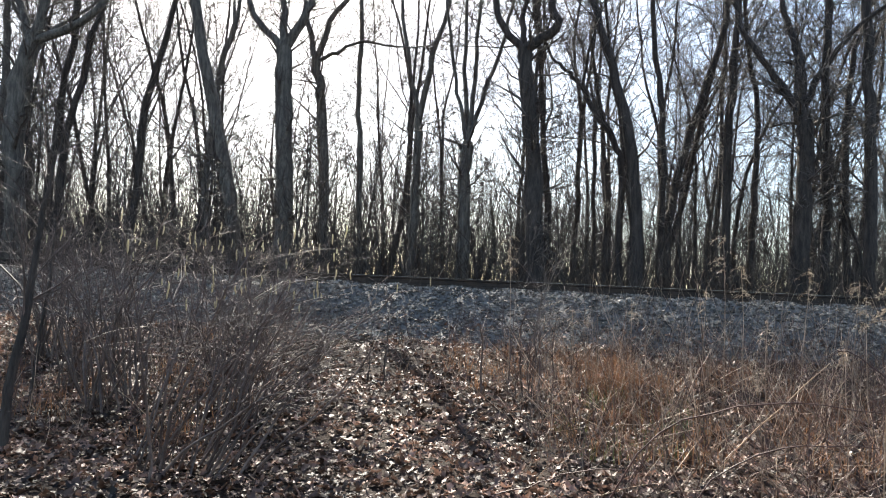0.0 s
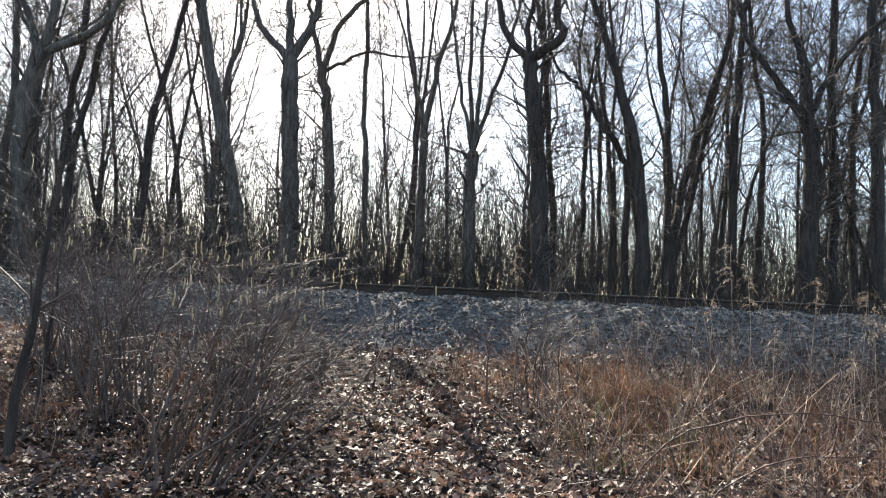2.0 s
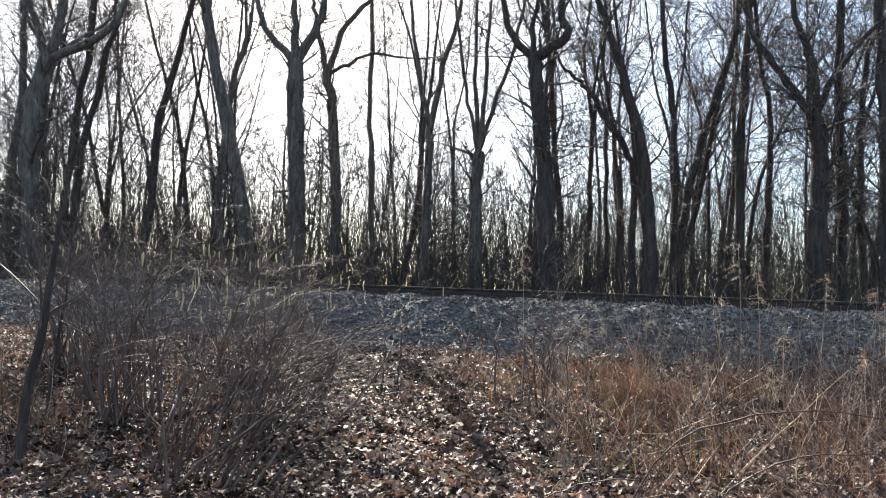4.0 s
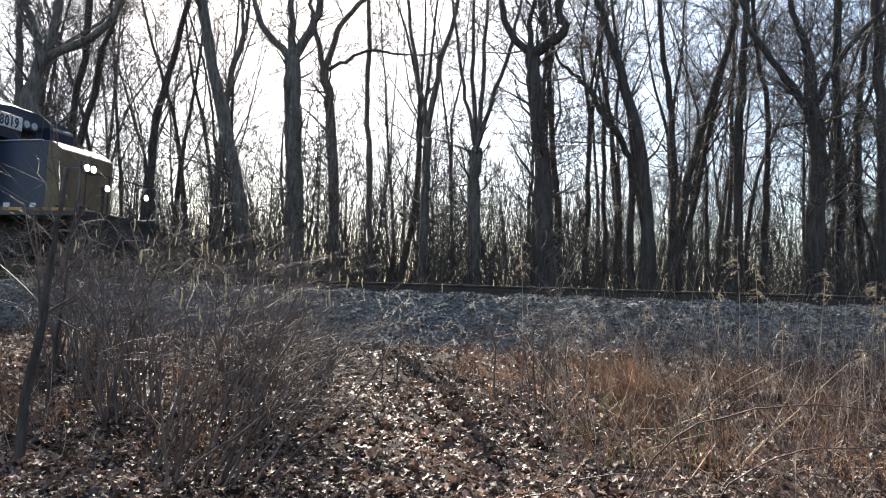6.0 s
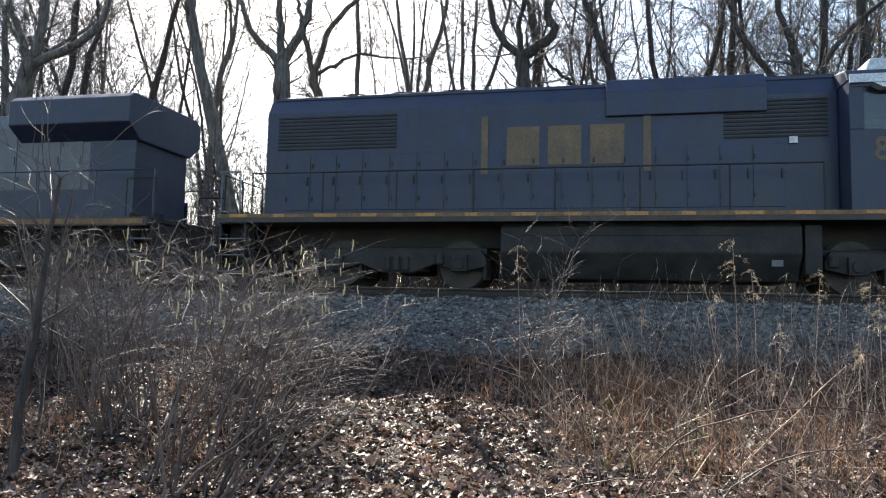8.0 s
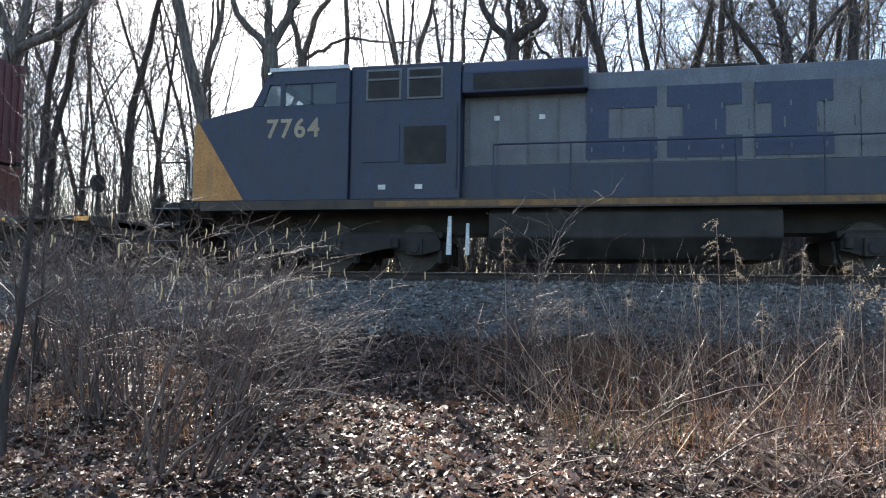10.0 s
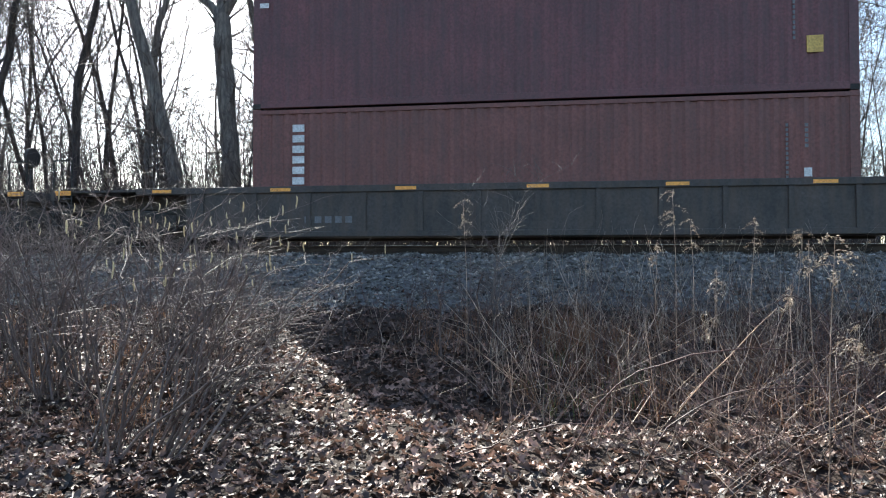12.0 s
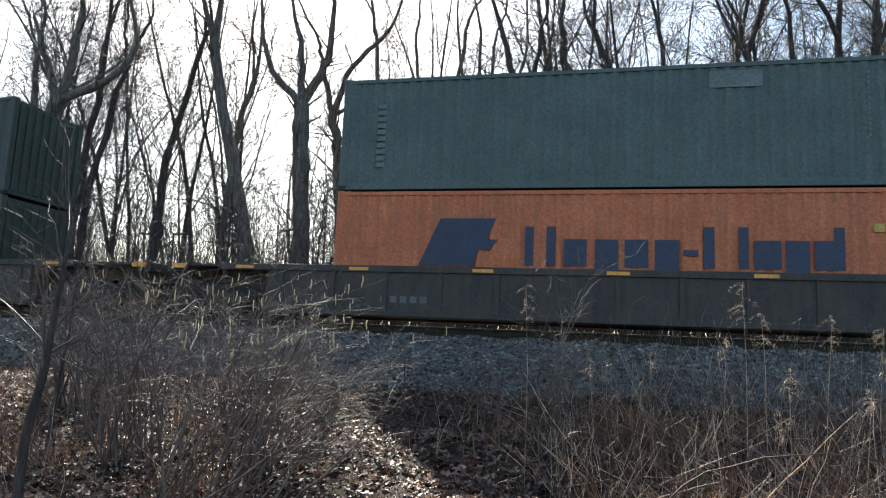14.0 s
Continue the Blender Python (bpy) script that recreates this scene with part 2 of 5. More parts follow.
def stones():
    n = 22000
    y = 12.1 + 2.5 * rng.random(n) ** 0.9
    y[:1500] = 11.5 + 0.8 * rng.random(1500)
    x = -22 + 33 * rng.random(n)
    z = np.where(y < 12.1, ground_z(x, y), np.maximum(ballast_z(x, y), ground_z(x, y))) + 0.008
    s = 0.022 + 0.03 * rng.random(n)
    octa = np.array([(1, 0, 0), (-1, 0, 0), (0, 1, 0), (0, -1, 0), (0, 0, 1), (0, 0, -1)], float)
    tri = np.array([(0, 2, 4), (2, 1, 4), (1, 3, 4), (3, 0, 4), (2, 0, 5), (1, 2, 5), (3, 1, 5), (0, 3, 5)])
    turn = rng.random((n, 1)) * 6.28
    V = octa[None] * (0.6 + 0.8 * rng.random((n, 6, 1))) + 0.35 * (rng.random((n, 6, 3)) - 0.5)
    c, q = np.cos(turn), np.sin(turn)
    V = np.stack([V[..., 0] * c - V[..., 1] * q, V[..., 0] * q + V[..., 1] * c, V[..., 2] * 0.8], -1)
    V = V * s[:, None, None] + np.stack([x, y, z], -1)[:, None]
    F = (np.arange(n)[:, None, None] * 6 + tri).reshape(-1, 3)
    tagged(mesh_object("ballast_stones", np_mesh("ballast_stones", [(V.reshape(-1, 3), F)], False), STONE),
           "loose grey crushed ballast stones", "stones", kind="stuff")


stones()


# ---- track ----
def railway():
    track = thing("railway_track", pose(0, TRACK_Y, 0), "single track of rusty steel rails on dark wooden ties", "railway track", kind="structure")
    prof = [(-0.036, 0), (0.036, 0), (0.036, -0.035), (0.010, -0.05), (0.010, -0.145), (0.07, -0.165), (0.07, -0.18),
            (-0.07, -0.18), (-0.07, -0.165), (-0.010, -0.145), (-0.010, -0.05), (-0.036, -0.035)]
    for side in (-0.755, 0.755):
        r = part("rail", Geo().prism([(p + side, q) for p, q in prof], -320, 320, "x"), RAIL, track, "rusty steel rail")
        part("rail_head", Geo().box(-320, 320, side - 0.026, side + 0.026, 0.0, 0.003), RAILTOP, r, "bright worn running surface")
    tie = Geo().box(-0.115, 0.115, -1.3, 1.3, -0.36, -0.19).mesh("tie")
    tie.materials.append(TIE)
    plate = Geo()
    for side in (-0.755, 0.755):
        plate.box(-0.09, 0.09, side - 0.18, side + 0.18, -0.19, -0.178)
        for a in (-0.05, 0.05):
            for e in (-0.095, 0.095):
                plate.box(a - 0.012, a + 0.012, side + e - 0.012, side + e + 0.012, -0.18, -0.145)
    plate = plate.mesh("tie_plate")
    plate.materials.append(RAIL)
    for k in range(110):
        m = pose(-34 + 0.5 * k, 0.03 * math.sin(k * 2.3), 0, 0, 0, 1.2 * math.sin(k * 1.7))
        t = shared("tie", tie, track, m)
        shared("tie_plate", plate, t, pose(0, 0, 0))


railway()


# ---- trees ----
def grow(out, gen, p, d, length, r0, r1, level, spec, up):
    """One limb and its branches, as lines with radii, by level."""
    n = 2 if level == spec["levels"] else {0: 12, 1: 8, 2: 5, 3: 3}[level]
    pts, dirs = [np.array(p, float)], [np.array(d, float)]
    wob = {0: 0.05, 1: 0.16, 2: 0.2, 3: 0.22, 4: 0.2}[level] * spec["wob"]
    for i in range(n - 1):
        d = dirs[-1] + wob * gen.normal(size=3) + np.array([0, 0, up])
        d /= np.linalg.norm(d)
        pts.append(pts[-1] + d * length / (n - 1))
        dirs.append(d)
    rad = r0 + (r1 - r0) * np.linspace(0, 1, n) ** 0.85
    if level == 0:
        rad[0] *= 1.35
    out[min(level, 4)].append((np.array(pts), rad))
    if level >= spec["levels"]:
        return
    kids = spec["kids"][level]
    for c in range(kids):
        t = spec["first"][level] + (0.99 - spec["first"][level]) * (c + gen.random()) / kids
        i = min(int(t * (n - 1)), n - 2)
        f = t * (n - 1) - i
        q = pts[i] * (1 - f) + pts[i + 1] * f
        a = dirs[i]
        s = np.cross(a, gen.normal(size=3))
        s /= np.linalg.norm(s)
        ang = radians(spec["angle"][level] + 12 * gen.normal())
        dd = a * math.cos(ang) + s * math.sin(ang)
        rr = rad[i] * (1 - f) + rad[i + 1] * f
        l2 = length * spec["ratio"][level] * (1.15 - 0.6 * t) * (0.7 + 0.6 * gen.random())
        k0 = max(rr * (0.30 + 0.2 * gen.random()), spec["thin"])
        grow(out, gen, q, dd, l2, k0, max(k0 * 0.3, spec["thin"] * 0.7), level + 1, spec, up=0.06 if level == 0 else 0.03)


BROAD = dict(levels=4, kids=(11, 7, 5, 5), first=(0.28, 0.2, 0.15, 0.1), angle=(48, 42, 40, 38), ratio=(0.42, 0.5, 0.5, 0.5), wob=1.0, thin=0.0065)
POLE = dict(levels=3, kids=(19, 6, 5), first=(0.2, 0.15, 0.1), angle=(34, 38, 36), ratio=(0.29, 0.5, 0.55), wob=1.35, thin=0.0105)


def tree_meshes(seed, height, r, spec, lean=(0, 0), forks=()):
    gen = np.random.default_rng(seed)
    out = {k: [] for k in range(5)}
    top = np.array([lean[0], lean[1], 1.0])
    if forks:
        hf = forks[0]
        pts = np.linspace(0, 1, 9)[:, None] * top / top[2] * hf
        pts[1:-1, :2] += 0.05 * gen.normal(size=(7, 2))
        pts[0, 2] -= 0.3
        out[0].append((pts, r * np.array([1.4, 1.12, 1.0, 0.97, 0.94, 0.92, 0.92, 0.95, 0.98])))
        for dx, dy, share in forks[1:]:
            dd = np.array([dx, dy, 1.0])
            grow(out, gen, pts[-1] - np.array([0, 0, 0.25]), dd / np.linalg.norm(dd), height - hf, r * share, r * 0.14, 0, dict(spec, first=(0.12, *spec["first"][1:]), kids=(7, *spec["kids"][1:])), 0.04)
        for _ in range(4):
            z = hf * (0.45 + 0.5 * gen.random())
            s = gen.normal(size=3)
            s[2] = abs(s[2]) * 0.5 + 0.2
            grow(out, gen, top * z, s / np.linalg.norm(s), 2.2 + 2.5 * gen.random(), r * 0.18, 0.012, 2, spec, 0.04)
    else:
        grow(out, gen, (0, 0, -0.3), top / np.linalg.norm(top), height, r, r * 0.12, 0, spec, 0.012)
    trunk = tubes(out[0], 8) + (tubes(out[1], 4) if out[1] else [])
    crown = tubes(out[2], 3) + (tubes(out[3], 3) if out[3] else []) + (tubes(out[4], 3) if out[4] else [])
    return np_mesh("trunk", trunk), np_mesh("crown", crown)


def tree(x, y, meshes, bark, label, turn=0.0, size=1.0, group=""):
    t = thing("tree", pose(x, y, float(ground_z(x, y)) - 0.05, 0, 0, turn), label, "tree", group)
    for nm, me, mt in (("trunk", meshes[0], bark), ("crown", meshes[1], TWIG)):
        if not me.materials:
            me.materials.append(mt)
        ob = new(nm, me)
        ob.parent = t
    t.scale = (size, size, size)
    return t


def smooth_line(points, k):
    """k points along a soft curve through the given ones."""
    p = np.array(points, float)
    t = np.linspace(0, len(p) - 1, k)
    q = np.stack([np.interp(t, range(len(p)), p[:, c]) for c in range(3)], 1)
    q[1:-1] = 0.25 * q[:-2] + 0.5 * q[1:-1] + 0.25 * q[2:]
    return q


SPOTS = []      # where trees stand
HERO = dict(levels=4, kids=(9, 7, 5, 4), first=(0.15, 0.15, 0.12, 0.1), angle=(42, 42, 40, 38), ratio=(0.42, 0.5, 0.55, 0.55), wob=1.15, thin=0.0085)


def hero(x, y, r0, r1, spine, limbs, bark, label, seed):
    """A tree whose trunk and main limbs take a known course: spine and limbs as (sideways, height above the rail)."""
    gen = np.random.default_rng(seed)
    z = float(ground_z(x, y)) - 0.05
    out = {k: [] for k in range(5)}
    deep = np.cumsum(np.concatenate([[0, 0], 0.12 * gen.normal(size=len(spine))]))[:len(spine) + 1]
    course = [(0, 0, -0.3)] + [(a, d, b - z) for (a, b), d in zip(spine, deep[1:])]
    p = smooth_line(course, 20)
    p[2:-1] += 0.03 * gen.normal(size=(17, 3))
    r = np.linspace(r0, r1, 20) * (1 + 0.06 * gen.normal(size=20))
    r[0] *= 1.4
    r[1] *= 1.15
    out[0].append((p, r))

    def beset(line, rad, n, first, span):
        for c in range(n):
            t = first + (1 - first) * (c + gen.random()) / n
            i = min(int(t * (len(line) - 1)), len(line) - 2)
            a = line[i + 1] - line[i]
            a = a / np.linalg.norm(a)
            side = np.cross(a, gen.normal(size=3))
            d = 0.55 * a + 0.85 * side / np.linalg.norm(side) + np.array([0, 0, 0.15])
            k0 = max(0.012, rad[i] * (0.14 + 0.16 * gen.random()))
            grow(out, gen, line[i], d / np.linalg.norm(d), span * (0.5 + gen.random()), k0, 0.008, 2, HERO, 0.03)

    beset(p, r, 17, 0.3, 1.8)
    ends = []
    for share, *way_out in limbs:
        bow = 0.5 * gen.normal()
        q = smooth_line([p[-1] - 0.15 * (p[-1] - p[-2])] + [(a, p[-1][1] + bow * (k + 1) / len(way_out), b - z) for k, (a, b) in enumerate(way_out)], 12)
        q[2:] += 0.03 * gen.normal(size=(10, 3))
        rr = np.linspace(share, share * 0.55, 12)
        out[1 if share < 0.1 else 0].append((q, rr) if share >= 0.1 else (q[:12], rr))
        beset(q, rr, 9, 0.15, 1.6)
        ends.append((q, rr[-1]))
    if not limbs:
        ends = [(p, r1), (p, r1 * 0.8)]
    for q, k in ends:
        d = q[-1] - q[-3]
        d = d / np.linalg.norm(d) + 0.22 * gen.normal(size=3) * (0.4, 1, 0.1) + np.array([0, 0, 0.25])
        grow(out, gen, q[-1], d / np.linalg.norm(d), 4.0 + 2.5 * gen.random(), k, 0.02, 1, HERO, 0.05)
    SPOTS.append((x, y))
    return tree(x, y, (np_mesh("trunk", tubes(out[0], 9) + tubes(out[1], 5)), np_mesh("crown", tubes(out[2], 3) + tubes(out[3], 3) + tubes(out[4], 3))), bark, label)


# the trunks that stand out, just behind the track
hero(-20.7, 21.5, 0.38, 0.29, [(0, 0.3), (0, 2.2), (-0.3, 5.0), (-0.3, 6.7), (0.1, 8.3)],
     [(0.18, (-0.5, 9.6), (-1.1, 11.0)), (0.21, (0.6, 9.2), (0.6, 10.5), (0.8, 11.8)), (0.19, (0.8, 8.5), (1.8, 8.8), (2.9, 9.5), (3.2, 10.5))],
     BARK, "thick grey forked oak trunk with spreading bare limbs", 101)
hero(-21.3, 21.9, 0.15, 0.13, [(0, 1.0), (0, 4.0), (0, 8.2)], [], BARK, "slim grey trunk close beside a thick oak", 102)
hero(-20.4, 23.0, 0.18, 0.10, [(0, 1.1), (0, 3.6), (0.2, 5.6), (0.7, 7.3), (0.9, 8.8), (1.3, 10.2)],
     [(0.09, (1.6, 11.4), (2.1, 12.6)), (0.08, (1.0, 11.6), (0.9, 13.0))], BARK_DARK, "dark leaning bare tree with long side limbs", 103)
hero(-13.2, 24.0, 0.30, 0.20, [(-0.1, 1.4), (-0.5, 3.2), (-1.0, 4.9), (-1.6, 7.2), (-2.2, 9.3), (-2.7, 11.4)], [], BARK, "tall grey bare tree leaning over", 104)
hero(-15.5, 26.0, 0.20, 0.11, [(-0.1, 1.5), (-0.4, 4.2), (-0.4, 6.3), (-0.4, 8.6), (0.2, 10.8)], [], BARK, "tall grey bare tree beside a leaning trunk", 105)
hero(-10.8, 23.0, 0.35, 0.30, [(0, 1.4), (-0.2, 3.7), (-0.4, 6.4), (-0.6, 8.5)],
     [(0.16, (-1.4, 9.2), (-2.0, 10.0), (-2.4, 11.2)), (0.18, (-0.8, 9.8), (-1.1, 11.6)), (0.20, (0.1, 9.4), (0.4, 10.2), (0.5, 11.5))],
     BARK, "thick straight bare oak forking high up", 106)
hero(-10.4, 26.0, 0.23, 0.20, [(-0.1, 1.7), (-0.3, 4.9), (-0.5, 7.3), (-0.8, 8.9)],
     [(0.14, (-1.3, 10.4), (-1.7, 12.1)), (0.09, (0, 9.2), (1.2, 9.7), (2.1, 9.4)), (0.14, (-0.4, 10.6), (0.6, 11.8), (1.5, 12.7))],
     BARK, "slim grey bare tree with a high fork", 107)
hero(-6.8, 26.0, 0.20, 0.16, [(0, 1.8), (-0.1, 4.5), (-0.1, 6.7)],
     [(0.11, (-0.5, 8.4), (-1.0, 10.5), (-1.2, 12.6)), (0.14, (0.2, 8.1), (0.3, 9.3), (0.9, 10.6), (1.0, 12.3))], BARK, "bare tree with a curved upper limb", 108)
hero(-4.6, 25.0, 0.28, 0.23, [(0, 1.6), (-0.1, 3.9), (-0.1, 5.4)],
     [(0.11, (-0.4, 8.0), (-0.5, 12.2)), (0.11, (0.1, 8.0), (0.1, 11.3)), (0.10, (0.5, 7.3), (1.2, 9.9), (1.5, 11.6)), (0.09, (-0.7, 8.0), (-1.2, 11.8))],
     BARK, "bare tree splitting into upright stems", 109)
OAK = hero(-1.7, 21.5, 0.31, 0.23, [(0, 1.2), (-0.1, 3.1), (-0.3, 4.9), (-0.5, 6.6), (-0.6, 7.7)],
           [(0.14, (-1.1, 8.1), (-1.5, 8.7), (-1.7, 9.6), (-2.0, 10.6)), (0.11, (-0.7, 8.8), (-0.5, 10.1)),
            (0.19, (-0.1, 7.9), (0.5, 8.3), (0.2, 8.9), (0.2, 9.8))],
           BARK_DARK, "dark thick oak with a knobbly fork of heavy limbs", 110)
hero(1.4, 23.0, 0.26, 0.11, [(0, 1.4), (0, 2.9), (-0.2, 4.3), (-0.5, 5.9), (-0.9, 7.2), (-1.2, 8.4), (-1.7, 9.9)], [], BARK_DARK, "dark bare tree leaning over with crooked limbs", 111)
hero(0.9, 23.4, 0.13, 0.09, [(0, 1.4), (0, 4.2), (-0.3, 5.2), (-0.9, 6.0), (-1.4, 6.9)], [(0.09, (-1.9, 7.6), (-2.6, 8.4)), (0.06, (-1.2, 8.2), (-0.8, 9.8))],
     BARK_DARK, "crooked dark bare tree bending aside", 112)
hero(2.5, 25.0, 0.18, 0.10, [(0, 1.6), (0.2, 3.2), (0.5, 4.8), (0.9, 6.2), (1.4, 8.0), (1.9, 9.8)], [], BARK_DARK, "dark bare tree with a slanting stem", 113)
hero(2.3, 24.6, 0.14, 0.08, [(0, 1.6), (0.1, 4.0), (-0.1, 6.5), (-0.4, 9.0), (-0.6, 11.0)], [], BARK_DARK, "slim dark bare tree behind a slanting one", 114)
hero(4.3, 24.0, 0.17, 0.11, [(0, 1.4), (0, 4.6), (0.1, 7.4), (0.2, 9.8)], [], BARK_DARK, "slim straight dark bare tree", 115)
hero(6.0, 22.0, 0.27, 0.23, [(0, 1.3), (0.1, 3.2), (0.1, 5.0), (0, 5.6)],
     [(0.13, (-0.4, 6.4), (-0.9, 7.3), (-1.5, 8.4), (-1.7, 9.4)), (0.20, (0.1, 7.3), (0, 8.5)), (0.11, (0.4, 6.7), (1.0, 7.6), (1.5, 8.2))],
     BARK_DARK, "dark bare tree forking low into three stems", 116)
hero(7.0, 23.0, 0.16, 0.11, [(0, 1.4), (0, 4.4), (0, 7.0), (0, 9.8)], [], BARK_DARK, "straight dark bare tree", 117)
hero(7.8, 21.8, 0.18, 0.13, [(0, 1.2), (0, 4.1), (-0.1, 6.6), (-0.1, 9.2)], [], BARK_DARK, "dark bare tree at the edge of the wood", 118)
hero(7.9, 24.0, 0.13, 0.07, [(0, 1.5), (-0.1, 4.6), (0, 6.4), (0.2, 8.3), (0.7, 10.1)], [], BARK_DARK, "slim dark bare tree bending at the top", 119)
hero(5.5, 26.0, 0.14, 0.07, [(0, 1.6), (0.1, 4.4), (0.2, 6.4), (-0.2, 9.1), (-0.4, 11.2)], [], BARK_DARK, "slim dark bare tree further back", 120)
hero(-18.7, 25.0, 0.20, 0.11, [(0.1, 1.4), (0.4, 4.0), (0.4, 6.6), (1.0, 9.0), (1.6, 11.4)], [], BARK_DARK, "dark bare tree with a bent upper trunk", 121)
hero(-9.3, 27.0, 0.14, 0.08, [(0, 1.8), (-0.1, 5.1), (-0.4, 8.0), (-0.3, 11.0), (-0.7, 13.2)], [], BARK, "slender grey bare tree", 122)
hero(0.5, 26.0, 0.13, 0.06, [(0, 1.6), (0, 4.3), (-0.4, 7.1), (-0.8, 9.7)], [], BARK_DARK, "slender dark bare tree", 123)
hero(-24.5, 24.0, 0.22, 0.13, [(0, 2.0), (0.1, 5.0), (0.3, 8.0), (0.2, 11.0)], [], BARK, "grey bare tree standing back from the track", 124)


def wood():
    # a climber's dense dark twigs on one side of the knobbly oak
    vg, lines = np.random.default_rng(77), []
    for _ in range(520):
        q = np.array([0.75, 0.1, 5.2]) + np.array([0.5, 0.45, 0.75]) * vg.normal(size=3)
        d = vg.normal(size=3)
        lines.append((np.array([q, q + 0.5 * d / np.linalg.norm(d)]), np.array([0.009, 0.005])))
    for a in np.linspace(0, 1, 8):
        lines.append((np.array([[-0.2, 0, 3.6 + 2.4 * a], [0.9, 0.15, 4.2 + 2.2 * a]]), np.array([0.03, 0.012])))
    tagged(mesh_object("climber", np_mesh("climber", tubes(lines, 3)), BARK_DARK, OAK, "dense dark climber twigs"), kind="stuff")
    kinds = []
    for k in range(9):
        fork = (3.0 + 0.9 * k, (-0.16 - 0.02 * k, 0.1, 0.66), (0.2, -0.05, 0.7)) if k % 2 else ()
        kinds.append((tree_meshes(300 + k, 14 + 1.1 * k, 0.06 + 0.010 * k, POLE, (0.08 * math.sin(k * 2), 0.03), fork), "slender bare woodland tree with upright twigs"))
    kinds += [(tree_meshes(340 + k, 18 + k, 0.16, dict(BROAD, kids=(10, 5, 4, 3), wob=1.3, thin=0.009), (0.07 * math.cos(3 * k), 0)), "bare woodland oak with spreading twigs") for k in range(3)]
    small = [tree_meshes(370 + k, 3.4 + 0.7 * k, 0.026 + 0.006 * k, dict(POLE, kids=(11, 4, 4), ratio=(0.34, 0.45, 0.5)), (0.14 * math.sin(k * 2), 0.05)) for k in range(7)]
    gen = np.random.default_rng(5)


    def scatter(n, y0, y1, apart, pick, power=1.1, lo=-1.25, hi=0.47):
        count = 0
        while count < n:
            y = y0 + (y1 - y0) * gen.random() ** power
            x = y * (lo + (hi - lo) * gen.random())
            if y > 24 and -0.58 < x / y < -0.18 and gen.random() < 0.5:
                continue
            if min((x - a) ** 2 + (y - b) ** 2 for a, b in SPOTS) < apart ** 2:
                continue
            SPOTS.append((x, y))
            pick(x, y)
            count += 1

    def tall(x, y):
        me, label = kinds[int(gen.integers(len(kinds)))]
        tree(x, y, me, BARK_DARK, label, 360 * gen.random(), 0.75 + 0.45 * gen.random(), "bare trees of the wood")

    def low(x, y):
        tree(x, y, small[int(gen.integers(len(small)))], BARK_DARK, "thin bare understory sapling crowding the wood", 360 * gen.random(), 0.7 + 0.6 * gen.random(), "understory saplings")

    scatter(122, 24.5, 62, 0.8, tall, 1.15)
    scatter(7, 26.0, 44, 0.7, tall, 1.0, -1.0, -0.58)
    scatter(130, 20.5, 40, 0.4, low, 1.3)
    # the wood further back, one mass
    parts = {"bark": [], "twig": []}
    for _ in range(32):
        y = 62 + 60 * gen.random()
        x = -1.2 * y + 1.62 * y * gen.random()
        me, _ = kinds[int(gen.integers(7))]
        turn, size = 6.283 * gen.random(), 0.8 + 0.4 * gen.random()
        c, q = math.cos(turn) * size, math.sin(turn) * size
        for key, m in (("bark", me[0]), ("twig", me[1])):
            v = np.empty(len(m.vertices) * 3, np.float32)
            m.vertices.foreach_get("co", v)
            v = v.reshape(-1, 3)
            f = np.empty(len(m.loops), np.int32)
            m.loops.foreach_get("vertex_index", f)
            f = f.reshape(-1, 4)
            if key == "twig":
                f = f[: len(f) // 3]
            w = np.stack([c * v[:, 0] - q * v[:, 1] + x, q * v[:, 0] + c * v[:, 1] + y, size * v[:, 2] + 0.1], 1)
            parts[key].append((w, f))
    far = mesh_object("far_wood", np_mesh("far_wood", parts["bark"] + parts["twig"]), BARK_DARK)
    tagged(far, "distant bare trees of the wood", "trees", kind="stuff")


wood()


# ---- undergrowth behind the track ----
def stem_line(gen, x, y, z, height, lean, bend=0.12, k=5, r=0.006):
    d = np.array([lean[0], lean[1], 1.0])
    pts = [np.array([x, y, z])]
    for i in range(k - 1):
        d = d + bend * gen.normal(size=3)
        d[2] = max(d[2], -0.6)
        pts.append(pts[-1] + d / np.linalg.norm(d) * height / (k - 1))
    return np.array(pts), np.linspace(r, r * 0.45, k)


def brush():
    gen = np.random.default_rng(11)
    for n, ylo, yhi, hlo, hhi, r in ((2400, 19.6, 26, 0.6, 2.6, 0.011), (2200, 25, 38, 1.2, 6.5, 0.015), (1800, 36, 62, 2.0, 10.0, 0.024), (1000, 60, 105, 4.0, 15.0, 0.04)):
        lines = []
        for _ in range(n):
            y = ylo + (yhi - ylo) * gen.random()
            x = -1.2 * y + 1.65 * y * gen.random()
            hgt = hlo + (hhi - hlo) * gen.random()
            p, q = stem_line(gen, x, y, float(ground_z(x, y)) - 0.05, hgt, (0.4 if hhi < 4 else 0.16) * gen.normal(size=2), 0.18 if hhi < 4 else 0.09, 5, r * (0.6 + 0.8 * gen.random()))
            lines.append((p, q))
            for _ in range(3):
                i = int(gen.integers(1, 4))
                lines.append(stem_line(gen, *p[i], hgt * 0.36, 0.6 * gen.normal(size=2), 0.2, 3, r * 0.45))
        tagged(mesh_object("undergrowth", np_mesh("undergrowth", tubes(lines, 3)), BRUSH), "tangle of bare brown brush and poles under the trees", "undergrowth", kind="stuff")


brush()


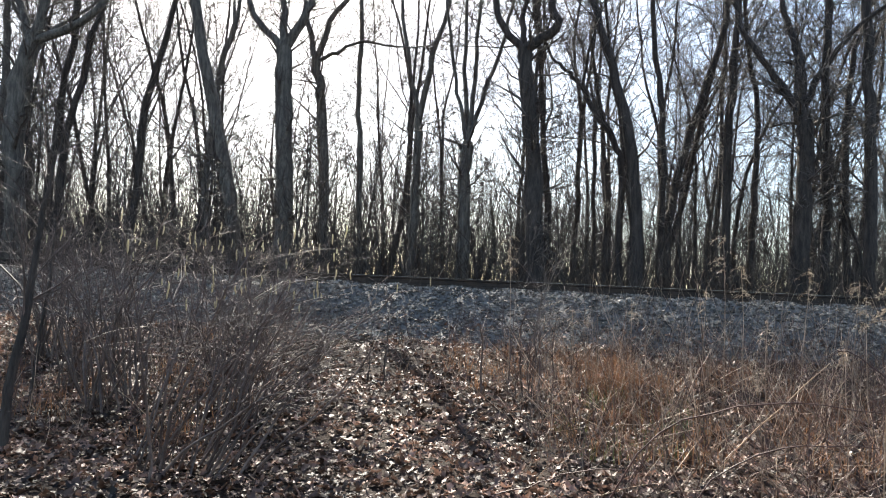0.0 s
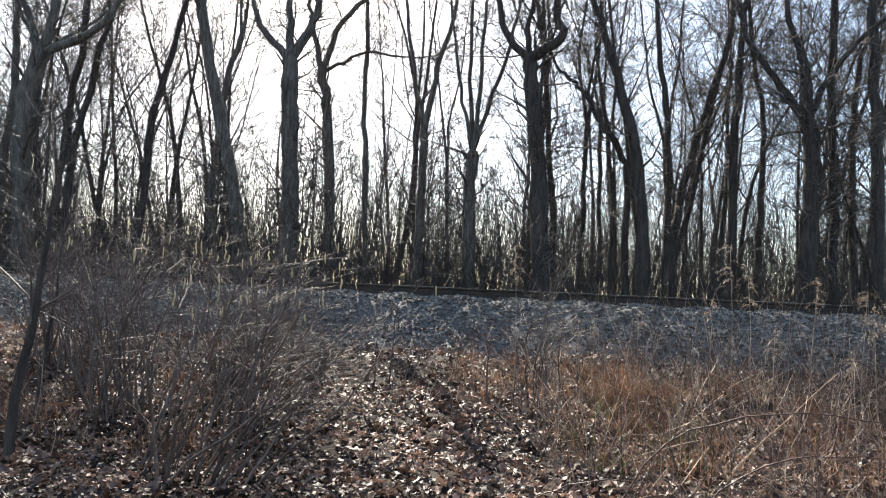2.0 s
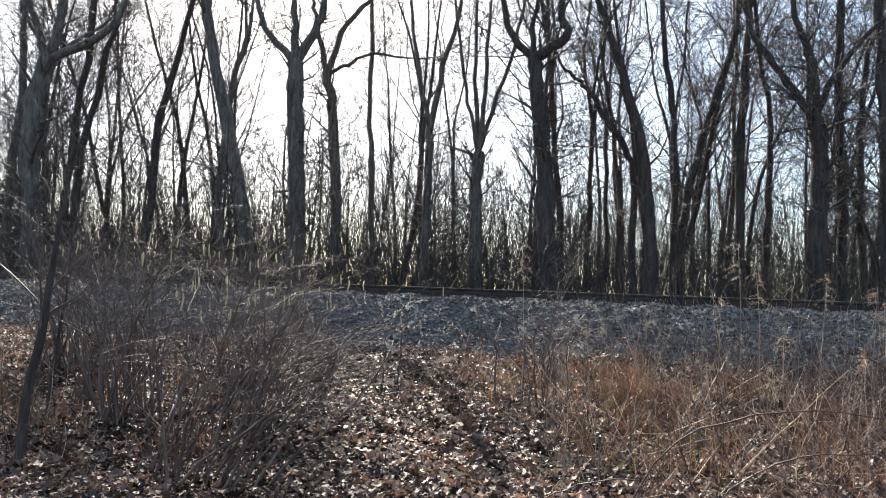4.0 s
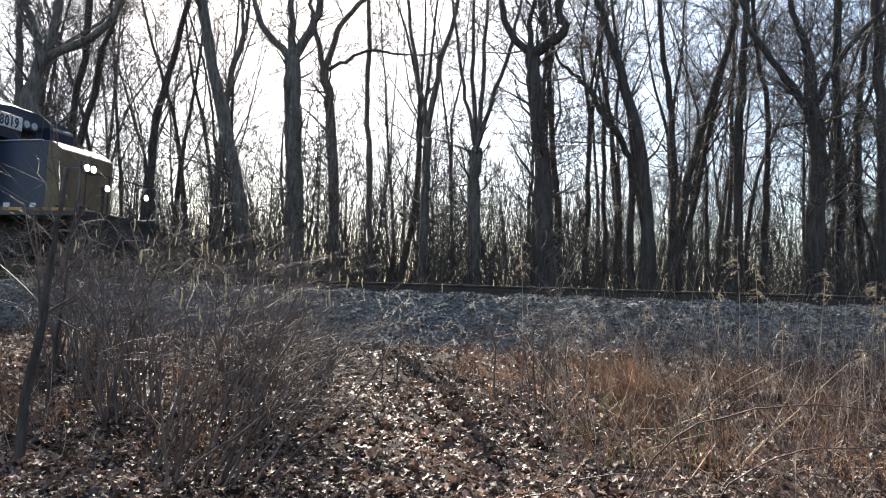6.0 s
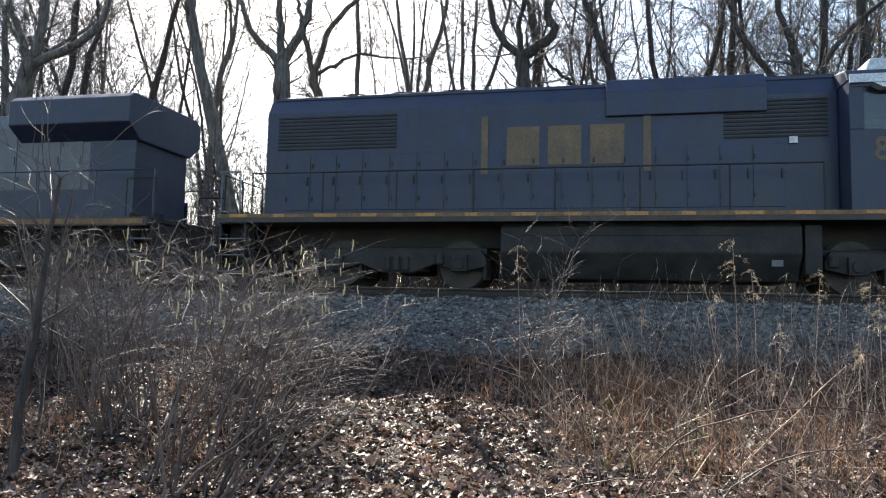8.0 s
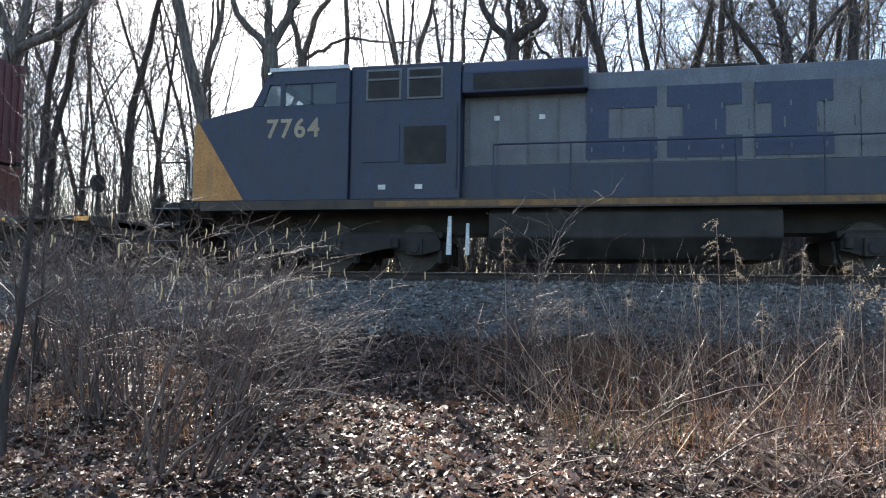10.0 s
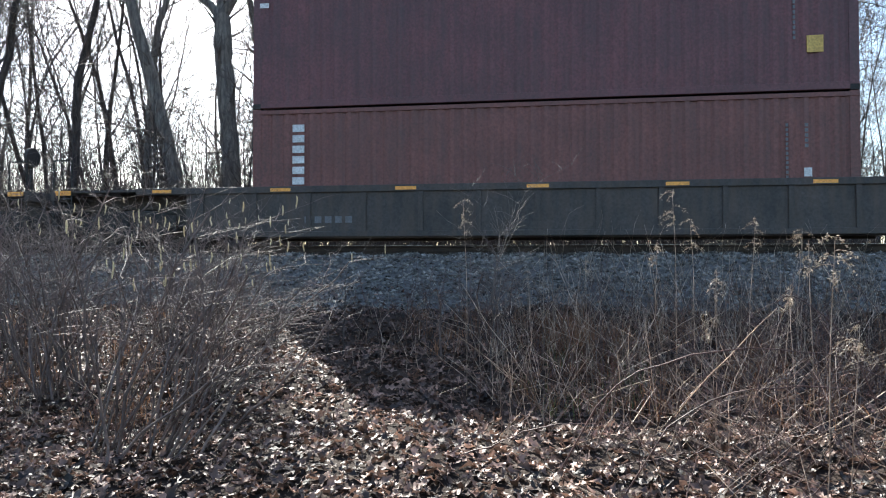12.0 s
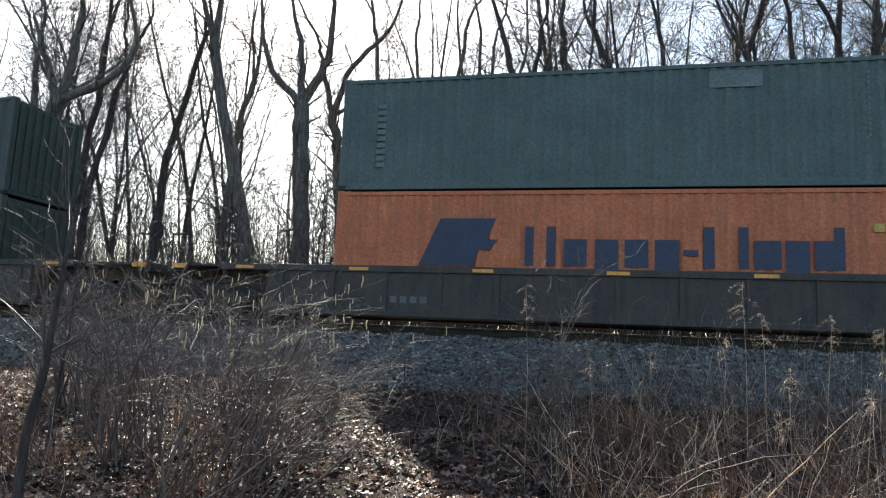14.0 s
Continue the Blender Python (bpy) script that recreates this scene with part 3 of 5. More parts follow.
# ---- train ----
NAVY = material("navy_paint", (0.012, 0.019, 0.046), (0.022, 0.032, 0.070), 0.42, scale=1.2, fine=30, bump=0.05, grime=(0.04, 0.036, 0.032), grime_amount=0.5)
GREYP = material("grey_loco_paint", (0.105, 0.11, 0.12), (0.15, 0.155, 0.165), 0.5, scale=1.5, fine=30, bump=0.05, grime=(0.09, 0.08, 0.07), grime_amount=0.5)
GOLD = material("gold_paint", (0.42, 0.19, 0.045), (0.52, 0.25, 0.07), 0.5, scale=2, fine=30, bump=0.05, grime=(0.14, 0.09, 0.05), grime_amount=0.5)
FADED_GOLD = material("faded_gold_paint", (0.13, 0.088, 0.046), (0.19, 0.125, 0.064), 0.6, scale=2, fine=30, bump=0.05, grime=(0.06, 0.06, 0.07), grime_amount=0.6)
DIRTY_GOLD = material("dirty_gold_paint", (0.16, 0.085, 0.03), (0.28, 0.15, 0.05), 0.6, scale=2, fine=30, bump=0.05, grime=(0.05, 0.04, 0.035), grime_amount=0.7)
BLACK = material("sooty_black_steel", (0.012, 0.011, 0.010), (0.040, 0.036, 0.032), 0.75, 0.0, scale=2, fine=30, bump=0.3)
STEEL = material("worn_wheel_steel", (0.03, 0.026, 0.023), (0.07, 0.058, 0.05), 0.55, 0.5, scale=3, fine=40, bump=0.2)
CREAM = material("weathered_cream_paint", (0.24, 0.19, 0.105), (0.36, 0.29, 0.17), 0.6, scale=2, fine=30, bump=0.04, grime=(0.1, 0.085, 0.06), grime_amount=0.6)
WHITE = material("white_paint", (0.62, 0.62, 0.60), (0.78, 0.78, 0.76), 0.5, scale=2, fine=30, bump=0.03, grime=(0.25, 0.23, 0.2), grime_amount=0.5)
SILVER = material("silver_paint_and_sunlit_edge", (0.45, 0.46, 0.47), (0.6, 0.61, 0.62), 0.4, 0.2, scale=2, fine=30, bump=0.03)
TAN = material("faded_tan_paint", (0.31, 0.25, 0.165), (0.40, 0.33, 0.225), 0.5, scale=2, fine=30, bump=0.03)
SILL = material("grimy_sill_paint", (0.035, 0.028, 0.024), (0.075, 0.058, 0.046), 0.7, scale=2, fine=30, bump=0.1, grime=(0.09, 0.065, 0.045), grime_amount=0.5)
GLASS = glass("cab_glass", (0.42, 0.47, 0.5))
LAMP = glow("ditch_light", (1.0, 0.93, 0.8), 9.0)
REFLECT = material("orange_reflector", (0.75, 0.30, 0.04), (0.85, 0.38, 0.06), 0.35, scale=2, fine=30, bump=0.0)
RED_BOX = material("oxide_red_paint", (0.13, 0.046, 0.038), (0.185, 0.07, 0.058), 0.55, scale=0.9, fine=18, bump=0.1, grime=(0.09, 0.05, 0.045), grime_amount=0.5)
MAROON = material("dark_maroon_paint", (0.10, 0.035, 0.038), (0.15, 0.055, 0.058), 0.55, scale=0.9, fine=18, bump=0.1, grime=(0.06, 0.04, 0.04), grime_amount=0.5)
GREEN_BOX = material("grey_green_paint", (0.07, 0.10, 0.095), (0.105, 0.14, 0.13), 0.55, scale=0.9, fine=18, bump=0.1, grime=(0.06, 0.07, 0.06), grime_amount=0.4)
ORANGE_BOX = material("orange_paint", (0.52, 0.135, 0.05), (0.62, 0.19, 0.08), 0.55, scale=0.9, fine=18, bump=0.1, grime=(0.26, 0.10, 0.05), grime_amount=0.45)
DARK_BOX = material("dark_green_paint", (0.03, 0.05, 0.04), (0.06, 0.08, 0.07), 0.55, scale=0.9, fine=18, bump=0.1, grime=(0.05, 0.045, 0.04), grime_amount=0.5)
CAR_PAINT = material("dusty_black_car_paint", (0.035, 0.032, 0.030), (0.07, 0.06, 0.055), 0.7, scale=1.3, fine=20, bump=0.15, grime=(0.10, 0.07, 0.05), grime_amount=0.6)
FADED_MARK = material("faded_marking", (0.11, 0.15, 0.14), (0.16, 0.19, 0.18), 0.6, scale=2, fine=30, bump=0.02)
LETTER_BLUE = material("dark_blue_lettering", (0.02, 0.03, 0.07), (0.035, 0.045, 0.09), 0.5, scale=2, fine=30, bump=0.02)
YELLOW = material("yellow_label", (0.50, 0.32, 0.07), (0.60, 0.40, 0.10), 0.5, scale=4, fine=30, bump=0.0)

WHEELS = []     # wheelsets, to be turned


def wheelset(parent, x, z=0.47, r=0.47):
    g = Geo()
    for s in (-1, 1):
        g.rod((0, s * 0.70, 0), (0, s * 0.83, 0), r, 28)
        g.rod((0, s * 0.66, 0), (0, s * 0.70, 0), r + 0.028, 28)
        g.rod((0, s * 0.83, 0), (0, s * 0.87, 0), r * 0.42, 16)
        for k in range(6):
            a = k * math.pi / 3
            g.rod((0.3 * math.cos(a), s * 0.829, 0.3 * math.sin(a)), (0.3 * math.cos(a), s * 0.845, 0.3 * math.sin(a)), 0.05, 8)
    g.rod((0, -1.02, 0), (0, 1.02, 0), 0.09, 12)
    w = part("wheelset", g, STEEL, parent, "worn steel wheels on one axle")
    w.matrix_basis = pose(x, 0, z)
    WHEELS.append((w, x, z, r))
    return w


def truck(parent, x, axles, r=0.47, heavy=True):
    """A bogie: side frames with springs and boxes, a bolster and the wheelsets."""
    g = Geo()
    span = axles[-1] + 0.55
    for s in (-1, 1):
        y0, y1 = sorted((s * 0.98, s * 1.14))
        if heavy:
            g.prism([(-span, 0.62), (-span + 0.1, 0.8), (span - 0.1, 0.8), (span, 0.62), (span, 0.46), (span - 0.5, 0.34), (axles[-1] - 0.55, 0.50),
                     (0.35, 0.32), (-0.35, 0.32), (axles[0] + 0.55, 0.50), (-span + 0.5, 0.34), (-span, 0.46)], y0, y1)
        else:
            g.prism([(-span + 0.2, 0.42), (-span + 0.2, 0.60), (-0.5, 0.78), (0.5, 0.78), (span - 0.2, 0.60), (span - 0.2, 0.42), (0.45, 0.2), (-0.45, 0.2)], y0, y1)
        for a in axles:
            g.box(a - 0.17, a + 0.17, *sorted((s * 1.0, s * 1.24)), r - 0.16, r + 0.19)
            g.rod((a, s * 1.2, r), (a, s * 1.28, r), 0.12, 12)
        for a in (-0.2, 0.0, 0.2) if heavy else (-0.16, 0.16):
            g.rod((a, s * 1.16, 0.36), (a, s * 1.16, 0.66), 0.075, 10)
        if heavy:
            for a in axles:
                g.rod((a - 0.42, s * 1.2, 0.72), (a - 0.42, s * 1.2, 0.5), 0.09, 10)
                g.box(a + 0.48, a + 0.56, *sorted((s * 0.9, s * 1.06)), 0.18, 0.62)
    g.box(-0.25, 0.25, -1.0, 1.0, 0.45, 0.8)
    for a in axles:
        g.box(a - 0.42, a + 0.42, -0.55, 0.55, 0.24 if heavy else 0.34, 0.82)
    for s in (-1, 1):
        for a in axles:
            g.rod((a + 0.5, s * 0.75, 0.2), (a + 0.56, s * 0.75, 0.66), 0.05, 6)
            g.rod((a - 0.5, s * 0.75, 0.2), (a - 0.56, s * 0.75, 0.66), 0.05, 6)
    if heavy:
        g.box(-span, span, -0.95, 0.95, 0.72, 0.86)
    t = part("truck", g, BLACK, parent, "sooty black truck frame", 0.015)
    t.matrix_basis = pose(x, 0, 0)
    for a in axles:
        wheelset(t, a, r, r)
    return t


def coupler(parent, x, s):
    g = Geo().box(*sorted((x, x + s * 0.55)), -0.09, 0.09, 0.72, 0.92)
    g.box(*sorted((x + s * 0.45, x + s * 0.75)), -0.16, 0.12, 0.66, 0.98)
    g.box(*sorted((x + s * 0.6, x + s * 0.85)), 0.02, 0.16, 0.7, 0.94)
    part("coupler", g, BLACK, parent, "black knuckle coupler", 0.02)
    h = Geo().path([(x, -0.35, 0.85), (x + s * 0.2, -0.36, 0.55), (x + s * 0.45, -0.3, 0.42), (x + s * 0.7, -0.2, 0.55)], 0.03)
    part("air_hose", h, BLACK, parent, "hanging black rubber hose")


def railing(parent, xs, y, z0, top, mat, rails=(1.0,)):
    g = Geo()
    for x in xs:
        g.rod((x, y, z0), (x, y, top), 0.018, 6)
    for k in rails:
        g.rod((xs[0], y, z0 + (top - z0) * k), (xs[-1], y, z0 + (top - z0) * k), 0.018, 6)
    part("handrail", g, mat, parent)


def steps(parent, x, s, y, light=None):
    """Stairwell at a platform's corner: stringers and treads."""
    g = Geo()
    w = 0.62
    a, b = sorted((x, x - s * w))
    for e in (a, b - 0.03):
        g.box(e, e + 0.03, *sorted((y, y * 0.72)), 0.22, 1.6)
    g.box(a, b, *sorted((y * 0.72, y * 0.70)), 0.3, 1.5)
    for k in range(4):
        g.box(a, b, *sorted((y * (1.0 - 0.01 * k), y * 0.74)), 0.26 + 0.36 * k, 0.30 + 0.36 * k)
    part("steps", g, BLACK, parent, "black steel boarding steps")
    for k in range(4):
        part("step_edge", Geo().box(a, b, *sorted((y * 1.004, y * 0.99)), 0.275 + 0.36 * k, 0.298 + 0.36 * k), GREYP, parent, "worn tread edge")


def door_rows(parent, xs, y, z0, z1, mat, latch):
    """Hood doors: a shallow proud panel with hinges and a latch for each."""
    for a, b in zip(xs, xs[1:]):
        s = -1 if y < 0 else 1
        d = part("hood_door", Geo().box(a + 0.02, b - 0.02, *sorted((y, y + s * 0.018)), z0, z1), mat, parent, "", 0.006)
        for k in (0.2, 0.8):
            g = Geo().box(a + 0.025, a + 0.06, *sorted((y + s * 0.018, y + s * 0.04)), z0 + (z1 - z0) * k - 0.05, z0 + (z1 - z0) * k + 0.05)
            part("hinge", g, latch, d)
        g = Geo().box(b - 0.09, b - 0.06, *sorted((y + s * 0.018, y + s * 0.045)), z0 + (z1 - z0) * 0.45, z0 + (z1 - z0) * 0.6)
        part("latch", g, latch, d)


def bars(parent, name, x0, x1, z0, z1, n, y, mat, label, gap=0.25):
    """Illegible or brand lettering as upright plain blocks."""
    w = (x1 - x0) / n
    for k in range(n):
        part(name, Geo().box(x0 + k * w, x0 + (k + 1 - gap) * w, *sorted((y, y * 1.004)), z0, z1), mat, parent, label if not k else "")


def lettering(parent, text, x0, z0, size, y, mat, label, squeeze=1.0):
    cu = bpy.data.curves.new("number", "FONT")
    cu.body, cu.size, cu.extrude, cu.offset, cu.space_character = text, size, 0.003, 0.012, 1.18
    tmp = bpy.data.objects.new("number", cu)
    scene.collection.objects.link(tmp)
    bpy.context.view_layer.update()
    me = bpy.data.meshes.new_from_object(tmp.evaluated_get(bpy.context.evaluated_depsgraph_get()))
    bpy.data.objects.remove(tmp)
    ob = mesh_object("number", me, mat, parent, label)
    ob.matrix_basis = pose(x0, y, z0, 90, 0, 0) @ Matrix.Diagonal((squeeze, 1, 1, 1))
    return ob


def fan(parent, x, z, r=0.55):
    g = Geo().rod((x, 0, z), (x, 0, z + 0.1), r, 24)
    for k in range(8):
        a = k * math.pi / 8
        g.rod((x - r * math.cos(a), -r * math.sin(a), z + 0.11), (x + r * math.cos(a), r * math.sin(a), z + 0.11), 0.012, 4)
    part("roof_fan", g, BLACK, parent, "sooty round roof fan")


def road_loco():
    """Four-axle hood locomotive, short hood leading; front at +x. Origin at the nose's front."""
    L = thing("diesel_locomotive", pose(0, TRACK_Y, 0), "dark navy blue diesel hood locomotive with a gold sill stripe", "locomotive")
    part("underframe", Geo().box(-16.95, 1.15, -1.52, 1.52, 1.38, 1.50).box(-16.7, 0.9, -0.5, 0.5, 0.9, 1.4), BLACK, L, "black walkway frame", 0.01)
    for s in (-1, 1):
        sill = part("side_sill", Geo().box(-16.95, 1.1, *sorted((s * 1.50, s * 1.54)), 1.36, 1.545), CAR_PAINT, L, "dirty dark side sill")
        part("sill_line", Geo().box(-16.9, 1.05, *sorted((s * 1.5405, s * 1.5435)), 1.465, 1.545), DIRTY_GOLD, sill, "dirty gold line along the sill")
        x = -16.6
        k = 0
        while x < 0.7:
            w = (0.42, 0.26, 0.5, 0.34)[k % 4]
            part("sill_stripe", Geo().box(x, x + w, *sorted((s * 1.544, s * 1.551)), 1.47, 1.54), GOLD, sill, "gold sill stripe")
            x += w + (0.62, 0.7, 0.55, 0.85)[k % 4]
            k += 1
    # long hood, slightly tapered to the roof
    hood = [(-0.92, 1.5), (-0.92, 3.95), (-0.72, 4.3), (0.72, 4.3), (0.92, 3.95), (0.92, 1.5)]
    lh = part("long_hood", Geo().prism(hood, -16.1, -4.1, "x"), NAVY, L, "long navy engine hood", 0.03)
    part("hood_roof", Geo().prism([(-16.05, 4.28), (-15.9, 4.36), (-4.1, 4.38), (-4.1, 4.28)], -0.74, 0.74), NAVY, L, "", 0.02)
    for s in (-1, 1):
        door_rows(lh, [-15.6 + 0.62 * k for k in range(18)], s * 0.92, 1.7, 2.95, NAVY, BLACK)
        for x0, x1 in ((-15.8, -13.0), (-6.2, -4.3)):
            g = Geo()
            for k in range(10):
                g.box(x0, x1, *sorted((s * 0.92, s * 0.945)), 3.08 + 0.08 * k, 3.12 + 0.08 * k)
            part("intake_grille", g, BLACK, lh, "black radiator louvres")
        bars(lh, "emblem_block", -10.55, -7.95, 2.62, 3.45, 3, s * 0.945, FADED_GOLD, "faded gold emblem blocks", 0.2)
        part("emblem_bar", Geo().box(-11.1, -10.95, *sorted((s * 0.94, s * 0.95)), 2.45, 3.7), FADED_GOLD, lh, "faded gold bracket")
        part("emblem_bar", Geo().box(-7.75, -7.6, *sorted((s * 0.94, s * 0.95)), 2.45, 3.7), FADED_GOLD, lh, "faded gold bracket")
    for x in (-14.2, -13.0, -11.8):
        fan(L, x, 4.36)
    part("exhaust_stack", Geo().box(-9.6, -8.7, -0.3, 0.3, 4.34, 4.5), BLACK, L, "sooty exhaust stack", 0.02)
    part("dynamic_brake_housing", Geo().prism([(-1.0, 3.6), (-1.0, 4.1), (-0.8, 4.42), (0.8, 4.42), (1.0, 4.1), (1.0, 3.6)], -8.5, -5.4, "x"), NAVY, L, "", 0.02)
    # cab with an overhanging roof, open to its windows
    shell = Geo()
    shell.box(-4.1, -2.0, -1.50, -1.44, 1.5, 3.05).box(-4.1, -2.0, 1.44, 1.50, 1.5, 3.05)
    for s in (-1, 1):
        a, b = sorted((s * 1.44, s * 1.50))
        shell.box(-4.1, -3.85, a, b, 3.05, 3.85).box(-2.2, -2.0, a, b, 3.05, 3.85).box(-3.08, -2.98, a, b, 3.05, 3.85).box(-4.1, -2.0, a, b, 3.85, 4.05)
    shell.box(-4.1, -4.04, -1.44, 1.44, 1.5, 4.05).box(-2.06, -2.0, -1.44, 1.44, 1.5, 3.2).box(-2.06, -2.0, -1.44, 1.44, 3.85, 4.05)
    for y in (-1.44, -0.5, 0.3, 1.24):
        shell.box(-2.06, -2.0, y, y + 0.2, 3.2, 3.85)
    shell.box(-4.1, -2.0, -1.46, 1.46, 1.5, 1.56)
    cab = part("cab", shell, NAVY, L, "navy cab with dark windows", 0.01)
    part("cab_roof", Geo().prism([(-1.52, 3.98), (-1.35, 4.22), (-0.6, 4.36), (0.6, 4.36), (1.35, 4.22), (1.52, 3.98)], -4.12, -1.92, "x"), NAVY, cab, "dark rounded cab roof", 0.02)
    for s in (-1, 1):
        part("roof_edge", Geo().prism([(-4.1, 3.92), (-4.1, 4.08), (-2.0, 4.08), (-2.0, 3.92)], *sorted((s * 1.51, s * 1.56))), SILVER, cab, "pale roof edge")
        part("window_visor", Geo().prism([(-3.75, 3.86), (-2.35, 3.86), (-2.5, 3.77), (-3.6, 3.77)], *sorted((s * 1.5, s * 1.72))), SILVER, cab, "pale sun visor above the side window")
        # Far panes are opaque black, added to keep the cab inside dark.
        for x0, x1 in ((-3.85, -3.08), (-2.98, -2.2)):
            part("window_pane" if s < 0 else "black_far_pane", Geo().box(x0, x1, *sorted((s * 1.462, s * 1.474)), 3.05, 3.85), GLASS if s < 0 else BLACK, cab)
    lettering(cab, "8019", -3.70, 2.48, 0.6, -1.504, FADED_GOLD, "faded gold road number 8019", 0.86)
    for y in (-1.2, -0.28, 0.52):
        part("windscreen_pane", Geo().box(-2.04, -2.025, y - 0.04, y + 0.76, 3.2, 3.85), GLASS, cab)
    part("air_conditioner", Geo().prism([(-3.6, 4.33), (-3.5, 4.62), (-2.7, 4.62), (-2.45, 4.33)], -0.85, 0.85), SILVER, cab, "pale rooftop air conditioner box", 0.05)
    part("air_horn", Geo().rod((-3.9, 0.2, 4.45), (-3.45, 0.2, 4.45), 0.03, 8, 0.08).rod((-3.9, 0.2, 4.3), (-3.9, 0.2, 4.46), 0.03, 6), BLACK, cab)
    board = part("number_board", Geo().prism([(-2.0, 3.42), (-2.0, 4.06), (-1.72, 4.06), (-1.66, 3.95), (-1.72, 3.42)], -1.3, -0.5), NAVY, cab, "lit number board housing beside the headlights", 0.01)
    part("board_face", Geo().box(-1.73, -1.655, -1.27, -0.53, 3.68, 4.02), WHITE, board, "pale number board face")
    number = lettering(board, "8019", 0, 0, 0.36, 0, NAVY, "dark figures 8019 on the number board", 0.72)
    number.matrix_basis = pose(-1.653, -1.23, 3.73, 90, 0, 90) @ Matrix.Diagonal((0.72, 1, 1, 1))
    board2 = part("number_board", Geo().prism([(-2.0, 3.42), (-2.0, 4.06), (-1.72, 4.06), (-1.66, 3.95), (-1.72, 3.42)], 0.5, 1.3), NAVY, cab, "", 0.01)
    part("headlight", Geo().rod((-1.98, -0.13, 3.98), (-1.9, -0.13, 3.98), 0.1, 16).rod((-1.98, 0.13, 3.98), (-1.9, 0.13, 3.98), 0.1, 16), SILVER, cab, "twin sealed headlights")
    # short hood
    nose = part("short_hood", Geo().prism([(-2.0, 1.5), (-2.0, 3.33), (-0.35, 3.33), (-0.02, 3.1), (-0.02, 1.5)], -0.95, 0.95), NAVY, L, "navy nose with a gold front", 0.05)
    part("nose_front", Geo().prism([(-0.42, 1.52), (-0.42, 3.32), (-0.34, 3.335), (0.0, 3.11), (0.0, 1.52)], -0.955, 0.955), FADED_GOLD, nose, "yellowed gold nose end", 0.04)
    part("nose_edge", Geo().box(-2.0, -0.6, -0.96, -0.88, 3.33, 3.355), SILVER, nose, "pale nose edge")
    for x in (-1.6, -0.8):
        part("marker_plate", Geo().box(x, x + 0.18, -0.965, -0.95, 1.6, 1.74), WHITE, nose, "small pale plate")
    # ends
    for x, s in ((1.1, 1), (-16.9, -1)):
        part("pilot", Geo().box(*sorted((x, x - s * 0.08)), -1.45, 1.45, 0.25, 1.5), BLACK, L, "black pilot plate", 0.01)
        coupler(L, x, s)
        for y in (-1.5, 1.5):
            steps(L, x - s * 0.05, s, y)
        railing(L, [x - s * 0.05, x - s * 0.5], -1.48, 1.5, 2.5, GREYP)
        railing(L, [x - s * 0.05, x - s * 0.5], 1.48, 1.5, 2.5, GREYP)
        g = Geo()
        for y in (-1.3, -0.5, 0.5, 1.3):
            g.rod((x - s * 0.03, y, 1.5), (x - s * 0.03, y, 2.45), 0.018, 6)
        g.rod((x - s * 0.03, -1.3, 2.45), (x - s * 0.03, 1.3, 2.45), 0.018, 6)
        part("end_rail", g, BLACK, L)
    for y in (-0.75, 0.75):
        holder = part("ditch_light", Geo().rod((1.12, y, 2.12), (1.24, y, 2.12), 0.085, 14, 0.105).box(1.1, 1.14, y - 0.03, y + 0.03, 1.5, 2.1), BLACK, L, "ditch light on a post at the front platform")
        part("ditch_light_lens", Geo().rod((1.235, y, 2.12), (1.25, y, 2.12), 0.07, 16), LAMP, holder, "lit lens")
    lamp = part("nose_headlight", Geo().box(-0.02, 0.06, -0.28, 0.28, 2.64, 2.92), BLACK, nose, "twin headlight housing on the nose", 0.02)
    for y in (-0.12, 0.12):
        part("headlight_lens", Geo().rod((0.055, y, 2.78), (0.075, y, 2.78), 0.08, 16), LAMP, lamp, "lit headlight lens")
    for y in (-1.49, 1.49):
        railing(L, [-16.1 + 1.65 * k for k in range(8)], y, 1.5, 2.45, BLACK, (1.0,))
    part("fuel_tank", Geo().prism([(-1.35, 0.75), (-1.35, 1.25), (-1.2, 1.38), (1.2, 1.38), (1.35, 1.25), (1.35, 0.75), (1.0, 0.22), (-1.0, 0.22)], -10.6, -4.9, "x"), BLACK, L, "black fuel tank", 0.03)
    part("equipment_box", Geo().box(-4.85, -4.55, -1.3, 1.3, 0.35, 1.3), BLACK, L, "black boxes beside the fuel tank", 0.02)
    part("air_reservoir", Geo().rod((-10.2, -1.2, 1.15), (-6.0, -1.2, 1.15), 0.17, 14), BLACK, L)
    for x in (-12.85, -2.55):
        truck(L, x, (-1.37, 1.37), 0.51)
    for x in (-15.2, -11.0, -7.0, -4.6):
        part("lift_ring", Geo().path([(x - 0.08, -0.7, 4.36), (x - 0.05, -0.7, 4.46), (x + 0.05, -0.7, 4.46), (x + 0.08, -0.7, 4.36)], 0.015, 5), BLACK, L)
    part("antenna_dome", Geo().rod((-2.6, 0.5, 4.3), (-2.6, 0.5, 4.48), 0.14, 12, 0.08), WHITE, L, "white antenna dome")
    part("sand_filler", Geo().box(-1.75, -1.45, -0.3, 0.3, 3.2, 3.27), BLACK, L, "black sand filler hatch", 0.01)
    part("brake_cylinder", Geo().rod((-3.4, -1.2, 0.88), (-3.0, -1.2, 0.88), 0.12, 12), BLACK, L)
    part("sill_plate", Geo().box(-5.45, -5.25, -1.37, -1.35, 0.5, 0.62), GREYP, L, "small pale equipment plate")
    part("data_plate", Geo().box(-5.0, -4.85, -0.965, -0.94, 2.95, 3.08), WHITE, L, "small pale plate on the hood")
    return L


